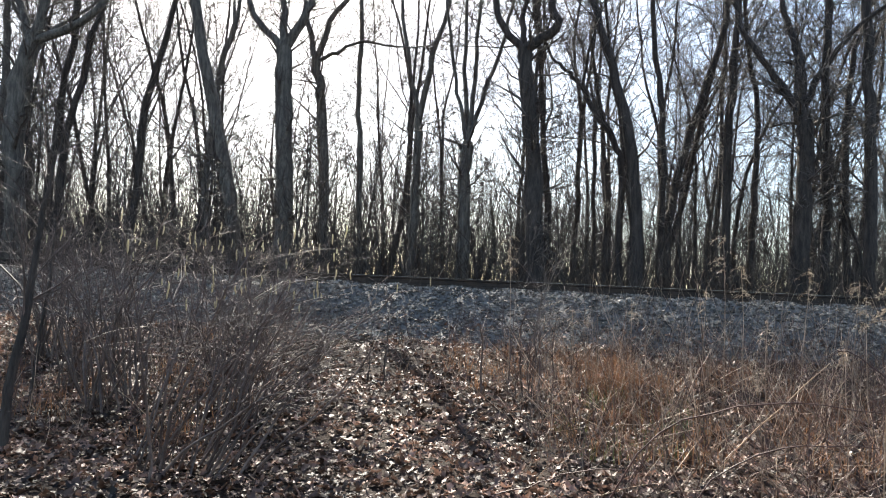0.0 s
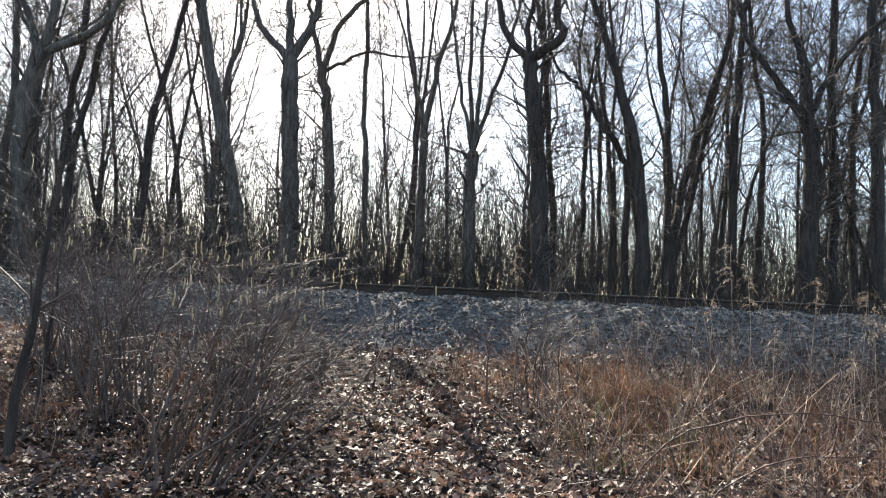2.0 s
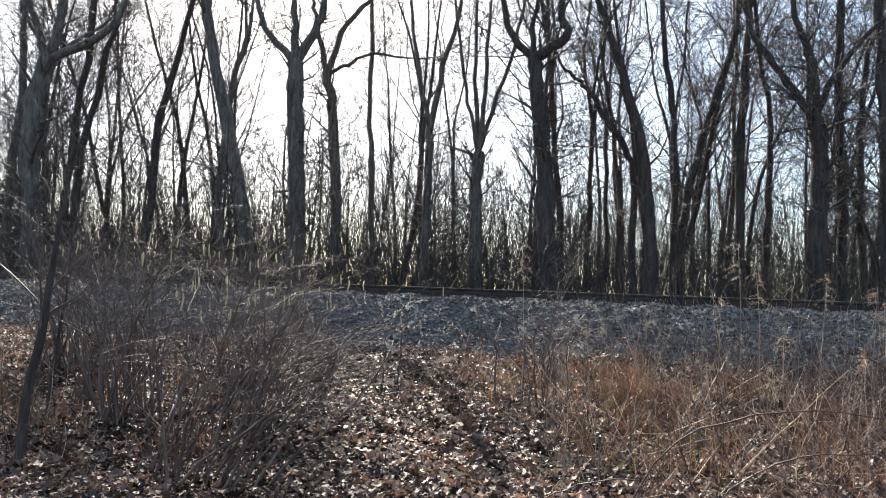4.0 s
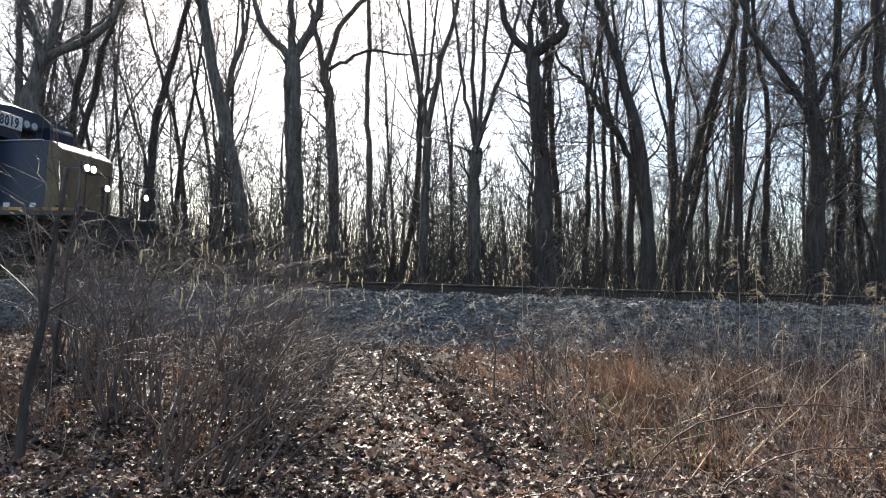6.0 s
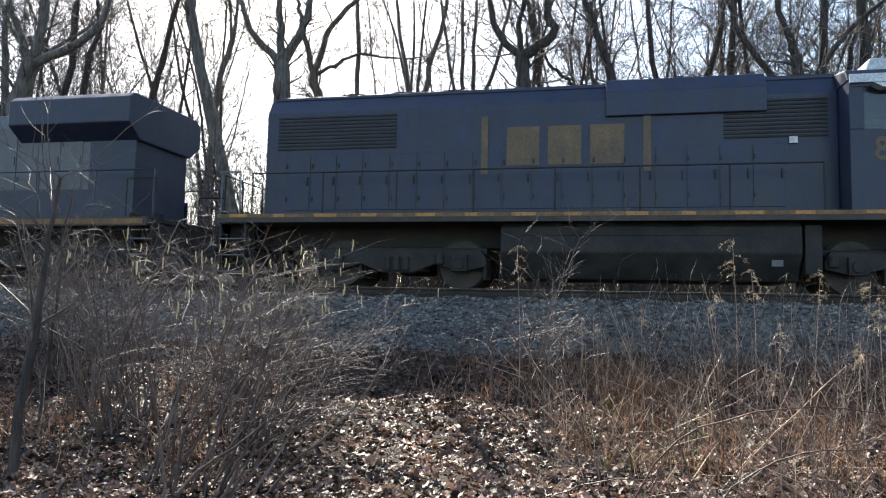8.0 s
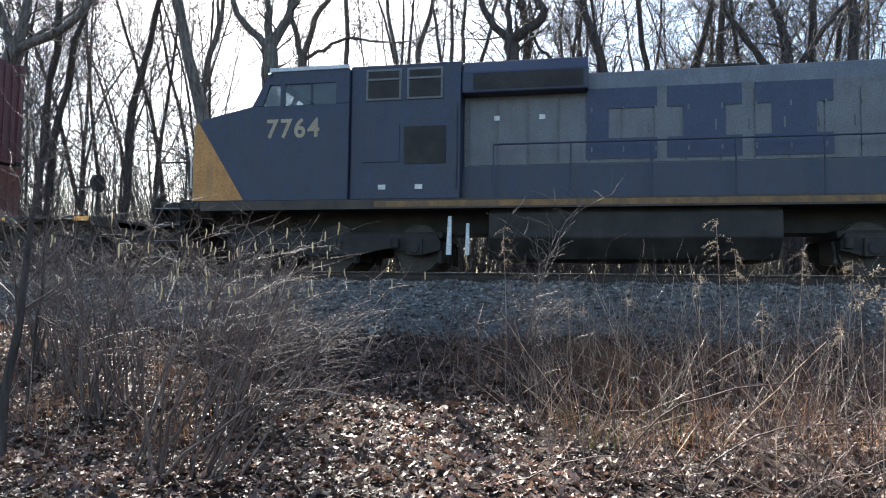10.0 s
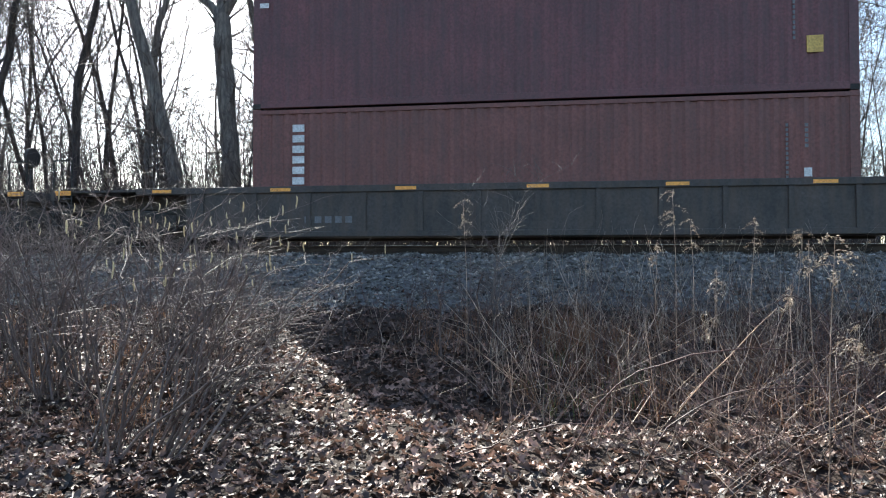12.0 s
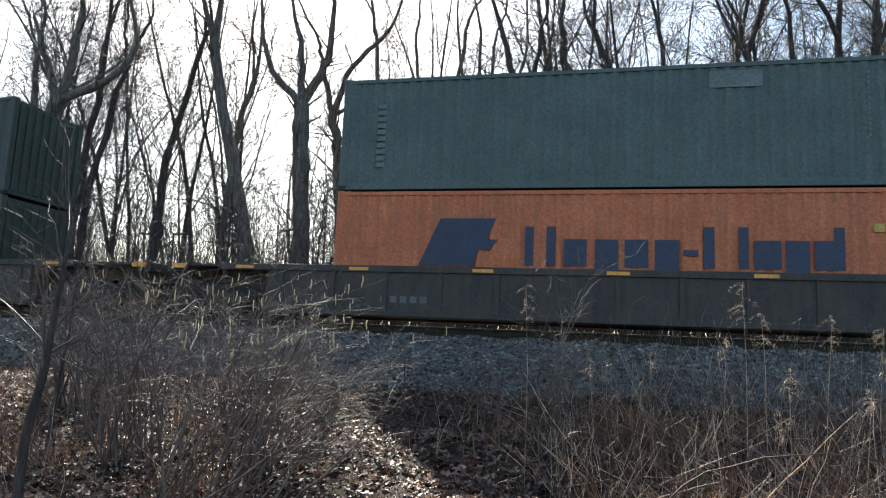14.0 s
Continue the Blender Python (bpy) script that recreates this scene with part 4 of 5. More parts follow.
def wide_cab_loco():
    """Six-axle wide-cab locomotive running hood first; the cab's nose is at the rear, -x. Origin at the nose's front."""
    L = thing("diesel_locomotive", pose(0, TRACK_Y, 0), "grey and navy wide-cab diesel locomotive with a gold nose", "locomotive")
    part("underframe", Geo().box(-0.8, 19.15, -1.52, 1.52, 1.34, 1.50).box(0, 18.9, -0.5, 0.5, 0.85, 1.4), BLACK, L, "black walkway frame", 0.01)
    for s in (-1, 1):
        part("side_sill", Geo().box(0.2, 19.0, *sorted((s * 1.52, s * 1.56)), 1.30, 1.50), SILL, L, "grimy dark side sill")
        part("sill_line", Geo().box(4.2, 18.9, *sorted((s * 1.561, s * 1.566)), 1.34, 1.46), DIRTY_GOLD, L, "dirty gold line along the sill")
        part("lower_band", Geo().box(6.0, 18.3, *sorted((s * 1.10, s * 1.14)), 1.5, 2.22), NAVY, L, "navy band along the walkway")
    # cab block: nose, windscreen and walls
    side = [(0.0, 1.5), (0.0, 3.22), (0.28, 3.36), (1.35, 3.62), (1.75, 4.32), (1.95, 4.42), (3.6, 4.42), (3.6, 1.5)]
    shell = Geo()
    for s in (-1, 1):
        a, b = sorted((s * 1.50, s * 1.55))
        shell.prism([(0.0, 1.5), (0.0, 3.22), (0.28, 3.36), (1.35, 3.58), (3.6, 3.58), (3.6, 1.5)], a, b)
        shell.prism([(1.36, 3.58), (1.75, 4.30), (1.86, 4.30), (1.62, 3.58)], a, b)
        shell.box(2.02, 2.14, a, b, 3.58, 4.06).box(3.3, 3.6, a, b, 3.58, 4.06).box(1.78, 3.6, a, b, 4.04, 4.34).box(2.72, 2.76, a, b, 3.58, 4.06)
    shell.prism([(0.0, 1.5), (0.0, 3.22), (0.28, 3.36), (1.38, 3.60), (1.42, 3.55), (0.3, 3.3), (0.06, 3.18), (0.06, 1.5)], -1.5, 1.5)
    for y in (-1.5, -0.1, 1.3):
        shell.prism([(1.36, 3.58), (1.75, 4.30), (1.80, 4.30), (1.42, 3.56)], y, y + 0.2)
    shell.prism([(1.68, 4.18), (1.75, 4.32), (1.82, 4.32), (1.74, 4.18)], -1.5, 1.5)
    shell.box(3.54, 3.6, -1.5, 1.5, 1.5, 4.34)
    cab = part("cab", shell, NAVY, L, "navy wide cab with large windows", 0.012)
    # The roof's sunlight is put into its silver colour.
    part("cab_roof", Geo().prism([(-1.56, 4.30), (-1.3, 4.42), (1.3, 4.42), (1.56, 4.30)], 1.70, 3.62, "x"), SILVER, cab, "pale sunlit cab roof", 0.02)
    part("cab_floor", Geo().box(0.06, 3.54, -1.5, 1.5, 1.9, 1.95), BLACK, cab)
    for s in (-1, 1):
        part("gold_panel", Geo().prism([(0.005, 1.52), (0.005, 3.2), (0.10, 3.26), (1.22, 1.52)], *sorted((s * 1.551, s * 1.556))), GOLD, cab, "gold triangle on the nose side")
        # Outer far panes are black fills blocking light through the cab; the middle is glass.
        for x0, x1 in ((1.62, 2.02), (2.14, 2.72), (2.76, 3.3)):
            part("window_pane" if s < 0 or x0 == 2.14 else "black_far_pane", Geo().box(x0, x1, *sorted((s * 1.515, s * 1.525)), 3.58, 4.05), GLASS if s < 0 or x0 == 2.14 else BLACK, cab)
        lettering(cab, "7764", 1.72, 2.88, 0.57, s * 1.556, TAN, "tan painted road number 7764", 0.95) if s < 0 else None
    part("windscreen", Geo().prism([(1.40, 3.60), (1.70, 4.18), (1.715, 4.18), (1.415, 3.60)], -1.3, 1.3), GLASS, cab)
    g = Geo()
    for y in (-1.0, -0.4, 0.4, 1.0):
        g.rod((1.33, y, 3.62), (1.52, y + 0.12, 4.02), 0.015, 4)
    part("wiper", g, BLACK, cab)
    # nose front: gold, with a door and handrails
    nose = part("nose_front", Geo().box(-0.03, 0.0, -1.53, 1.53, 1.5, 3.2), CREAM, L, "cream-yellow weathered nose end", 0.01)
    part("nose_vestibule", Geo().prism([(-0.14, 1.5), (-0.14, 3.2), (-0.1, 3.24), (-0.03, 3.24), (-0.03, 1.5)], -0.8, 1.5), CREAM, nose, "cream-yellow boxed-out half of the nose", 0.02)
    part("nose_door", Geo().box(-0.17, -0.14, -0.72, 0.1, 1.56, 3.12), CREAM, nose, "cream-yellow nose door", 0.01)
    part("door_window", Geo().box(-0.18, -0.17, -0.5, -0.14, 2.6, 2.95), BLACK, nose)
    part("number_panel", Geo().box(-0.07, -0.03, -1.4, -0.88, 2.6, 2.9), CREAM, nose, "framed panel beside the nose door", 0.01)
    for y in (-1.45, -0.86):
        part("grab_iron", Geo().path([(-0.03, y, 1.8), (-0.12, y, 1.85), (-0.12, y, 2.7), (-0.03, y, 2.75)], 0.02, 6), SILVER, nose, "bent pale grab iron")
    part("headlight", Geo().rod((-0.17, 0.5, 2.9), (-0.12, 0.5, 2.9), 0.1, 14).rod((-0.17, 0.78, 2.9), (-0.12, 0.78, 2.9), 0.1, 14), SILVER, nose)
    # blower cab section behind
    aux = part("electrical_cabinet", Geo().box(3.6, 6.0, -1.45, 1.45, 1.5, 4.40), NAVY, L, "navy cabinet section behind the cab", 0.03)
    for s in (-1, 1):
        y = s * 1.45
        for x0 in (3.95, 4.85):
            gr = Geo().box(x0, x0 + 0.78, *sorted((y, y + s * 0.03)), 3.62, 4.3)
            part("screen_frame", gr, GREYP, aux, "grey screen frame", 0.01)
            part("screen", Geo().box(x0 + 0.05, x0 + 0.73, *sorted((y + s * 0.031, y + s * 0.036)), 3.67, 4.25), BLACK, aux, "black intake screen")
            part("screen_bar", Geo().box(x0 + 0.02, x0 + 0.76, *sorted((y + s * 0.037, y + s * 0.055)), 4.05, 4.09), GREYP, aux, "grey bar across the screen")
        for x0, x1, z0, z1, mt in ((3.9, 4.7, 2.3, 3.1, NAVY), (4.8, 5.7, 2.25, 3.05, BLACK)):
            part("cabinet_door", Geo().box(x0, x1, *sorted((y, y + s * 0.02)), z0, z1), mt, aux, "", 0.008)
        part("grab_rail", Geo().rod((5.92, y + s * 0.06, 1.7), (5.92, y + s * 0.06, 3.5), 0.018, 6), NAVY, aux)
        part("blower_screen", Geo().box(6.25, 8.5, *sorted((s * 1.40, s * 1.408)), 3.78, 4.13), BLACK, L, "black blower screen")
        # Added pale strip stands in for sun on the rounded roof edge.
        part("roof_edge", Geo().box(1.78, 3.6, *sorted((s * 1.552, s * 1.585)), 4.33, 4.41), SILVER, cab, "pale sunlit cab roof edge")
        for x0 in (4.25, 5.05):
            part("label_plate", Geo().box(x0, x0 + 0.16, *sorted((y, y + s * 0.02)), 1.72, 1.82), WHITE, aux, "small pale plate")
    # engine hood: grey upper, with doors and large blue lettering blocks
    hood = part("engine_hood", Geo().prism([(-1.05, 1.5), (-1.05, 3.8), (-0.85, 4.2), (0.85, 4.2), (1.05, 3.8), (1.05, 1.5)], 6.0, 17.0, "x"), GREYP, L, "grey engine hood", 0.03)
    part("hood_top", Geo().prism([(-1.40, 3.72), (-1.40, 4.15), (-1.2, 4.44), (1.2, 4.44), (1.40, 4.15), (1.40, 3.72)], 6.0, 8.6, "x"), NAVY, L, "dark blower housing", 0.03)
    part("radiator_wing", Geo().prism([(-1.5, 3.75), (-1.5, 4.35), (-1.3, 4.5), (1.3, 4.5), (1.5, 4.35), (1.5, 3.75), (1.05, 3.4), (-1.05, 3.4)], 15.0, 18.35, "x"), NAVY, L, "overhanging radiator section", 0.03)
    part("radiator_body", Geo().box(17.0, 18.25, -1.06, 1.06, 1.5, 3.6), NAVY, L, "", 0.03)
    for s in (-1, 1):
        door_rows(hood, [6.1 + 0.63 * k for k in range(18)], s * 1.05, 2.25, 3.62, GREYP, GREYP)
        for k, x0 in enumerate((8.55, 10.15, 11.8)):
            y = s * 1.075
            f = lambda a, b, c, d: part("emblem_block", Geo().box(x0 + a, x0 + b, *sorted((y, y + s * 0.012)), 2.33 + c, 2.33 + d), LETTER_BLUE, hood, "dark blue emblem block")
            f(0, 1.4, 0, 0.42), f(0, 1.4, 1.03, 1.45), f(0, 0.45, 0.42, 1.03) if k == 0 else f(0.3, 1.1, 0.42, 1.03)
        for x0 in (6.65, 7.6):
            part("label_plate", Geo().box(x0, x0 + 0.12, *sorted((s * 1.07, s * 1.08)), 3.2, 3.3), WHITE, hood, "small pale plate")
    for x in (6.4, 9.2, 14.2):
        part("lift_ring", Geo().path([(x - 0.08, -0.9, 4.18), (x - 0.05, -0.9, 4.5), (x + 0.05, -0.9, 4.5), (x + 0.08, -0.9, 4.18)], 0.015, 5), BLACK, L)
    part("antenna_dome", Geo().rod((2.6, 0.0, 4.4), (2.6, 0.0, 4.56), 0.15, 12, 0.09), WHITE, L, "white antenna dome")
    part("air_horn", Geo().rod((3.1, -0.3, 4.52), (3.5, -0.3, 4.52), 0.03, 8, 0.08).rod((3.1, -0.3, 4.4), (3.1, -0.3, 4.53), 0.03, 6), BLACK, L)
    part("exhaust_stack", Geo().box(11.0, 12.0, -0.35, 0.35, 4.18, 4.42), BLACK, L, "", 0.02)
    for y in (-1.5, 1.5):
        railing(L, [6.7 + 1.55 * k for k in range(9)], y, 1.5, 2.6, NAVY, (1.0,))
    for x, s in ((-0.95, -1), (19.15, 1)):
        part("pilot", Geo().box(*sorted((x, x - s * 0.08)), -1.4, 1.4, 0.2, 1.4), BLACK, L, "black pilot plate", 0.01)
        coupler(L, x, s)
        for y in (-1.52, 1.52):
            steps(L, x - s * 0.02, s, y)
        for y in (-1.5, 1.5):
            railing(L, [x, x - s * 0.75], y, 1.4, 2.4, BLACK)
        if s > 0:
            part("snow_plow", Geo().prism([(x, 0.65), (x + s * 0.55, 0.12), (x + s * 0.35, 0.12), (x - s * 0.05, 0.5)], -1.35, 1.35), BLACK, L, "black plow blade")
    part("ditch_light_lens", Geo().rod((-1.02, -1.15, 0.95), (-0.95, -1.15, 0.95), 0.07, 14), SILVER, L, "small unlit ditch light")
    part("fuel_tank", Geo().prism([(-1.4, 0.7), (-1.4, 1.2), (-1.25, 1.34), (1.25, 1.34), (1.4, 1.2), (1.4, 0.7), (1.05, 0.28), (-1.05, 0.28)], 6.6, 12.2, "x"), BLACK, L, "black fuel tank", 0.03)
    part("step_bracket", Geo().prism([(5.72, 0.35), (5.76, 1.15), (5.83, 1.15), (5.83, 0.35)], -1.42, -1.36).prism([(6.12, 0.35), (6.14, 1.0), (6.2, 1.0), (6.2, 0.35)], -1.42, -1.36), SILVER, L, "pale bracket under the frame")
    for x in (3.1, 15.7):
        truck(L, x, (-1.9, 0.0, 1.9), 0.51)
    return L


def well_car(front, back, well0, well1, label):
    """Well car in its own space; x runs along the train."""
    C = thing("well_car", pose(0, TRACK_Y, 0), label, "freight car")
    for s in (-1, 1):
        y0, y1 = sorted((s * 1.32, s * 1.42))
        b = part("side_sill", Geo().box(well0, well1, y0, y1, 0.20, 1.20), CAR_PAINT, C, "dusty black well side", 0.015)
        part("top_chord", Geo().box(well0 - 1.2, well1 + 1.2, *sorted((s * 1.29, s * 1.47)), 1.10, 1.24), CAR_PAINT, b, "", 0.012)
        part("bottom_chord", Geo().box(well0, well1, *sorted((s * 1.31, s * 1.45)), 0.17, 0.29), CAR_PAINT, b, "", 0.012)
        rib = Geo().prism([(-0.05, 0.29), (-0.05, 1.10), (0.05, 1.10), (0.05, 0.29)], *sorted((s * 1.42, s * 1.455))).mesh("side_post")
        rib.materials.append(CAR_PAINT)
        n = 13
        for k in range(n):
            shared("side_post", rib, b, pose(well0 + 0.3 + (well1 - well0 - 0.6) * k / (n - 1), 0, 0))
        for k in range(7):
            x = well0 - 0.6 + (well1 - well0 + 1.2) * k / 6
            part("reflector", Geo().box(x - 0.22, x + 0.22, *sorted((s * 1.471, s * 1.476)), 1.13, 1.20), REFLECT, b, "orange reflector strip")
        bars(b, "number_bar", well0 + 2.6, well0 + 3.7, 0.46, 0.60, 5, s * 1.424, GREYP, "faded white car number as plain bars", 0.35)
    part("well_floor", Geo().box(well0, well1, -1.32, 1.32, 0.24, 0.33), BLACK, C, "black well floor")
    for end, well, s in ((front, well1, 1), (back, well0, -1)):
        g = Geo().box(*sorted((well, end)), -0.55, 0.55, 0.85, 1.18)
        g.box(*sorted((well, well + s * 0.12)), -1.32, 1.32, 0.24, 1.18)
        part("end_platform", g, CAR_PAINT, C, "black end frame", 0.015)
        d = Geo().box(*sorted((well + s * 0.1, end - s * 0.05)), -1.35, 1.35, 1.18, 1.23)
        part("deck", d, CAR_PAINT, C, "worn steel end deck")
        part("end_sill", Geo().box(*sorted((end, end - s * 0.1)), -1.4, 1.4, 1.02, 1.24), CAR_PAINT, C, "", 0.01)
        part("end_reflector", Geo().box(*sorted((end - s * 0.12, end - s * 0.5)), -1.42, -1.405, 1.12, 1.22), REFLECT, C, "orange reflector")
        h = Geo()
        for x in (end - s * 0.06, end - s * 0.5):
            h.rod((x, -1.38, 0.45), (x, -1.38, 1.9), 0.018, 6)
        for z in (0.45, 0.75, 1.05, 1.9):
            h.rod((end - s * 0.06, -1.38, z), (end - s * 0.5, -1.38, z), 0.018, 6)
        part("ladder", h, BLACK, C, "black corner ladder")
        br = Geo().rod((end - s * 0.25, -1.0, 1.2), (end - s * 0.25, -1.0, 2.15), 0.03, 8).rod((end - s * 0.20, -1.0, 2.05), (end - s * 0.28, -1.0, 2.05), 0.22, 18)
        part("brake_wheel", br, BLACK, C, "black hand brake wheel") if s > 0 else None
        coupler(C, end, s)
        truck(C, well + s * 1.45, (-0.89, 0.89), 0.46, False)
    return C


def container(height, paint, label, marks=()):
    """Forty-foot box: corrugated sides, posts, rails, corner castings, doors at the rear (-x). Origin at its floor's middle."""
    X, Y = 6.096, 1.219
    B = thing("shipping_container", pose(0, TRACK_Y, 0), label, "shipping container", "stacked containers")
    n = 43
    pitch = (2 * X - 0.36) / n
    for s in (-1, 1):
        out, inn = s * (Y - 0.012), s * (Y - 0.048)
        prof = []
        for k in range(n):
            x = -X + 0.18 + k * pitch
            prof += [(x, out), (x + 0.26 * pitch, out), (x + 0.5 * pitch, inn), (x + 0.76 * pitch, inn)]
        prof.append((X - 0.18, out))
        V = np.array([(x, y, z) for z in (0.16, height - 0.11) for x, y in prof])
        i = np.arange(len(prof) - 1)
        k = len(prof)
        me = np_mesh("side_wall", [(V, np.stack([i, i + 1, i + 1 + k, i + k], 1))], False)
        mesh_object("side_wall", me, paint, B, "corrugated steel side")
        part("top_rail", Geo().box(-X + 0.16, X - 0.16, *sorted((s * (Y - 0.06), s * Y)), height - 0.11, height - 0.02), paint, B, "", 0.008)
        part("bottom_rail", Geo().box(-X + 0.16, X - 0.16, *sorted((s * (Y - 0.08), s * Y)), 0.02, 0.165), paint, B, "", 0.008)
        for e in (-1, 1):
            part("corner_post", Geo().box(*sorted((e * (X - 0.19), e * X)), *sorted((s * (Y - 0.16), s * Y)), 0.11, height - 0.11), paint, B, "", 0.012)
            for z in (0, height - 0.118):
                part("corner_casting", Geo().box(*sorted((e * (X - 0.178), e * (X + 0.003))), *sorted((s * (Y - 0.162), s * (Y + 0.003))), z, z + 0.118), BLACK if z == 0 else paint, B, "", 0.012)
    part("roof", Geo().box(-X + 0.1, X - 0.1, -Y + 0.05, Y - 0.05, height - 0.06, height - 0.03), paint, B)
    part("floor", Geo().box(-X + 0.1, X - 0.1, -Y + 0.05, Y - 0.05, 0.10, 0.15), TIE, B, "wooden floor")
    part("front_wall", Geo().box(X - 0.08, X - 0.05, -Y + 0.1, Y - 0.1, 0.05, height - 0.05), paint, B)
    for k in range(8):
        a = -1.0 + k * 0.26
        part("front_rib", Geo().prism([(a, 0), (a + 0.05, 1), (a + 0.13, 1), (a + 0.18, 0)][:0] or [(X - 0.05, 0.15), (X - 0.05, height - 0.12), (X - 0.02, height - 0.14), (X - 0.02, 0.17)], a, a + 0.14), paint, B)
    for s in (-1, 1):
        d = part("door", Geo().box(-X + 0.02, -X + 0.06, *sorted((s * 0.02, s * (Y - 0.1))), 0.12, height - 0.12), paint, B, "container door leaf", 0.01)
        for y in (0.3, 0.85):
            part("lock_rod", Geo().rod((-X - 0.015, s * y, 0.08), (-X - 0.015, s * y, height - 0.08), 0.02, 8), SILVER, d, "galvanised lock rod")
        g = Geo()
        for k in range(4):
            g = Geo().box(-X + 0.005, -X + 0.02, *sorted((s * 0.1, s * (Y - 0.15))), 0.35 + k * (height - 0.7) / 3.4, 0.5 + k * (height - 0.7) / 3.4)
            part("door_rib", g, paint, d)
        part("door_label", Geo().box(-X - 0.001, -X + 0.004, *sorted((s * 0.5, s * 0.75)), height * 0.5, height * 0.66), YELLOW if s < 0 else GREYP, d, "small faded door label")
    for name, x0, x1, z0, z1, mat, lab in marks:
        part(name, Geo().box(x0, x1, -Y - 0.003, -Y + 0.011, z0, z1), mat, B, lab)
    return B


def vertical_marks(x, z0, z1, n, w=0.12, gap=0.3, mat=None, lab="white lettering as plain blocks"):
    """An upright row of plain blocks for lettering on a container's side."""
    hgt = (z1 - z0) / n
    return [("mark_block", x, x + w, z0 + k * hgt + gap * hgt / 2, z0 + (k + 1) * hgt - gap * hgt / 2, mat or WHITE, lab) for k in range(n)]


# places along the train, in metres ahead of the point that passes x = 0 at 12.5 s
TRAIN = [(road_loco(), 56.2, 0.0), (wide_cab_loco(), 18.55, 0.0)]
C1, C2, C3 = 5.35, -16.15, -37.45
TRAIN.append((well_car(10.6, -10.75, -7.45, 7.45, "dusty black double-stack well car"), C1, 0))
TRAIN.append((well_car(10.2, -10.1, -7.5, 7.5, "dusty black double-stack well car"), C2, 0))
TRAIN.append((well_car(10.75, -10.1, -7.45, 7.45, "dusty black double-stack well car"), C3, 0))
TRAIN.append((container(2.591, RED_BOX, "oxide red corrugated container with white upright lettering blocks",
                        vertical_marks(-5.20, 0.70, 2.28, 7, 0.26, 0.32, SILVER) + vertical_marks(4.75, 0.9, 2.0, 12, 0.045, 0.35, GREYP, "faded lettering as plain blocks") + vertical_marks(5.1, 1.5, 2.0, 5, 0.06, 0.35, GREYP, "faded lettering as plain blocks")
                        + [("mark_block", 5.08, 5.22, 0.95, 1.12, SILVER, "small pale decal")]), C1, 0.34))
TRAIN.append((container(2.896, MAROON, "dark maroon corrugated container stacked on a red one",
                        vertical_marks(4.9, 1.0, 2.2, 12, 0.045, 0.35, GREYP, "faded lettering as plain blocks") + [("caution_label", 5.15, 5.45, 0.75, 1.08, YELLOW, "yellow height label")]
                        + [("mark_block", -5.95, -5.75, 2.2, 2.3, WHITE, "small white plate")]), C1, 2.94))


def orange_marks():
    out = []
    # company name in plain upright and level blocks
    for x0, x1, z0, z1 in ((-1.88, -1.70, 0.86, 1.68), (-1.44, -1.26, 0.86, 1.68), (-1.08, -0.62, 0.86, 1.42), (-0.46, 0.0, 0.76, 1.42),
                           (0.12, 0.58, 0.86, 1.42), (0.7, 1.16, 0.72, 1.42), (1.24, 1.52, 1.1, 1.22), (1.62, 1.82, 0.86, 1.68), (2.26, 2.44, 0.86, 1.68),
                           (2.54, 3.02, 0.86, 1.42), (3.1, 3.52, 0.76, 1.42), (3.6, 3.94, 0.86, 1.42), (3.94, 4.12, 0.86, 1.68)):
        out.append(("name_block", x0, x1, z0 + 0.12, z1 + 0.12, LETTER_BLUE, "dark blue company name as plain blocks"))
    return out


orange = container(2.591, ORANGE_BOX, "orange corrugated container with dark blue name blocks and emblem", orange_marks()
                   + [("caution_label", 4.62, 4.8, 1.72, 1.88, YELLOW, "small yellow warning label"), ("decal", 5.2, 5.35, 1.7, 1.9, YELLOW, "small pale decal")])
part("emblem_block", Geo().prism([(-4.15, 0.95), (-3.7, 1.97), (-2.5, 1.97), (-2.68, 1.52), (-2.45, 1.52), (-2.6, 1.3), (-2.85, 1.3), (-2.95, 0.95)], -1.222, -1.208), LETTER_BLUE, orange, "dark blue slanted emblem")
TRAIN.append((orange, C2, 0.34))
TRAIN.append((container(2.591, GREEN_BOX, "grey-green corrugated container stacked on an orange one",
                        vertical_marks(-5.25, 0.5, 2.0, 10, 0.2, 0.3, FADED_MARK) + vertical_marks(4.6, 0.95, 2.3, 13, 0.05, 0.3, FADED_MARK) + vertical_marks(4.95, 1.5, 2.0, 5, 0.05, 0.3, FADED_MARK)
                        + [("repair_patch", 1.75, 2.75, 2.05, 2.4, FADED_MARK, "faint paler repair patch"), ("decal", 4.95, 5.08, 1.0, 1.15, SILVER, "small pale decal"),
                           ("caution_label", 5.3, 5.5, 1.02, 1.2, YELLOW, "small yellow warning label")]), C2, 2.94))
TRAIN.append((container(2.591, DARK_BOX, "dark green corrugated container in a well car"), C3, 0.34))
TRAIN.append((container(2.591, DARK_BOX, "dark green corrugated container on top of its twin"), C3, 2.94))


# ---- foreground plants ----
def place(gen, n, x0, x1, y0, y1):
    """Spots in a wedge: x as a share of y."""
    y = y0 + (y1 - y0) * gen.random(n)
    x = y * (x0 + (x1 - x0) * gen.random(n))
    return x, y, ground_z(x, y)


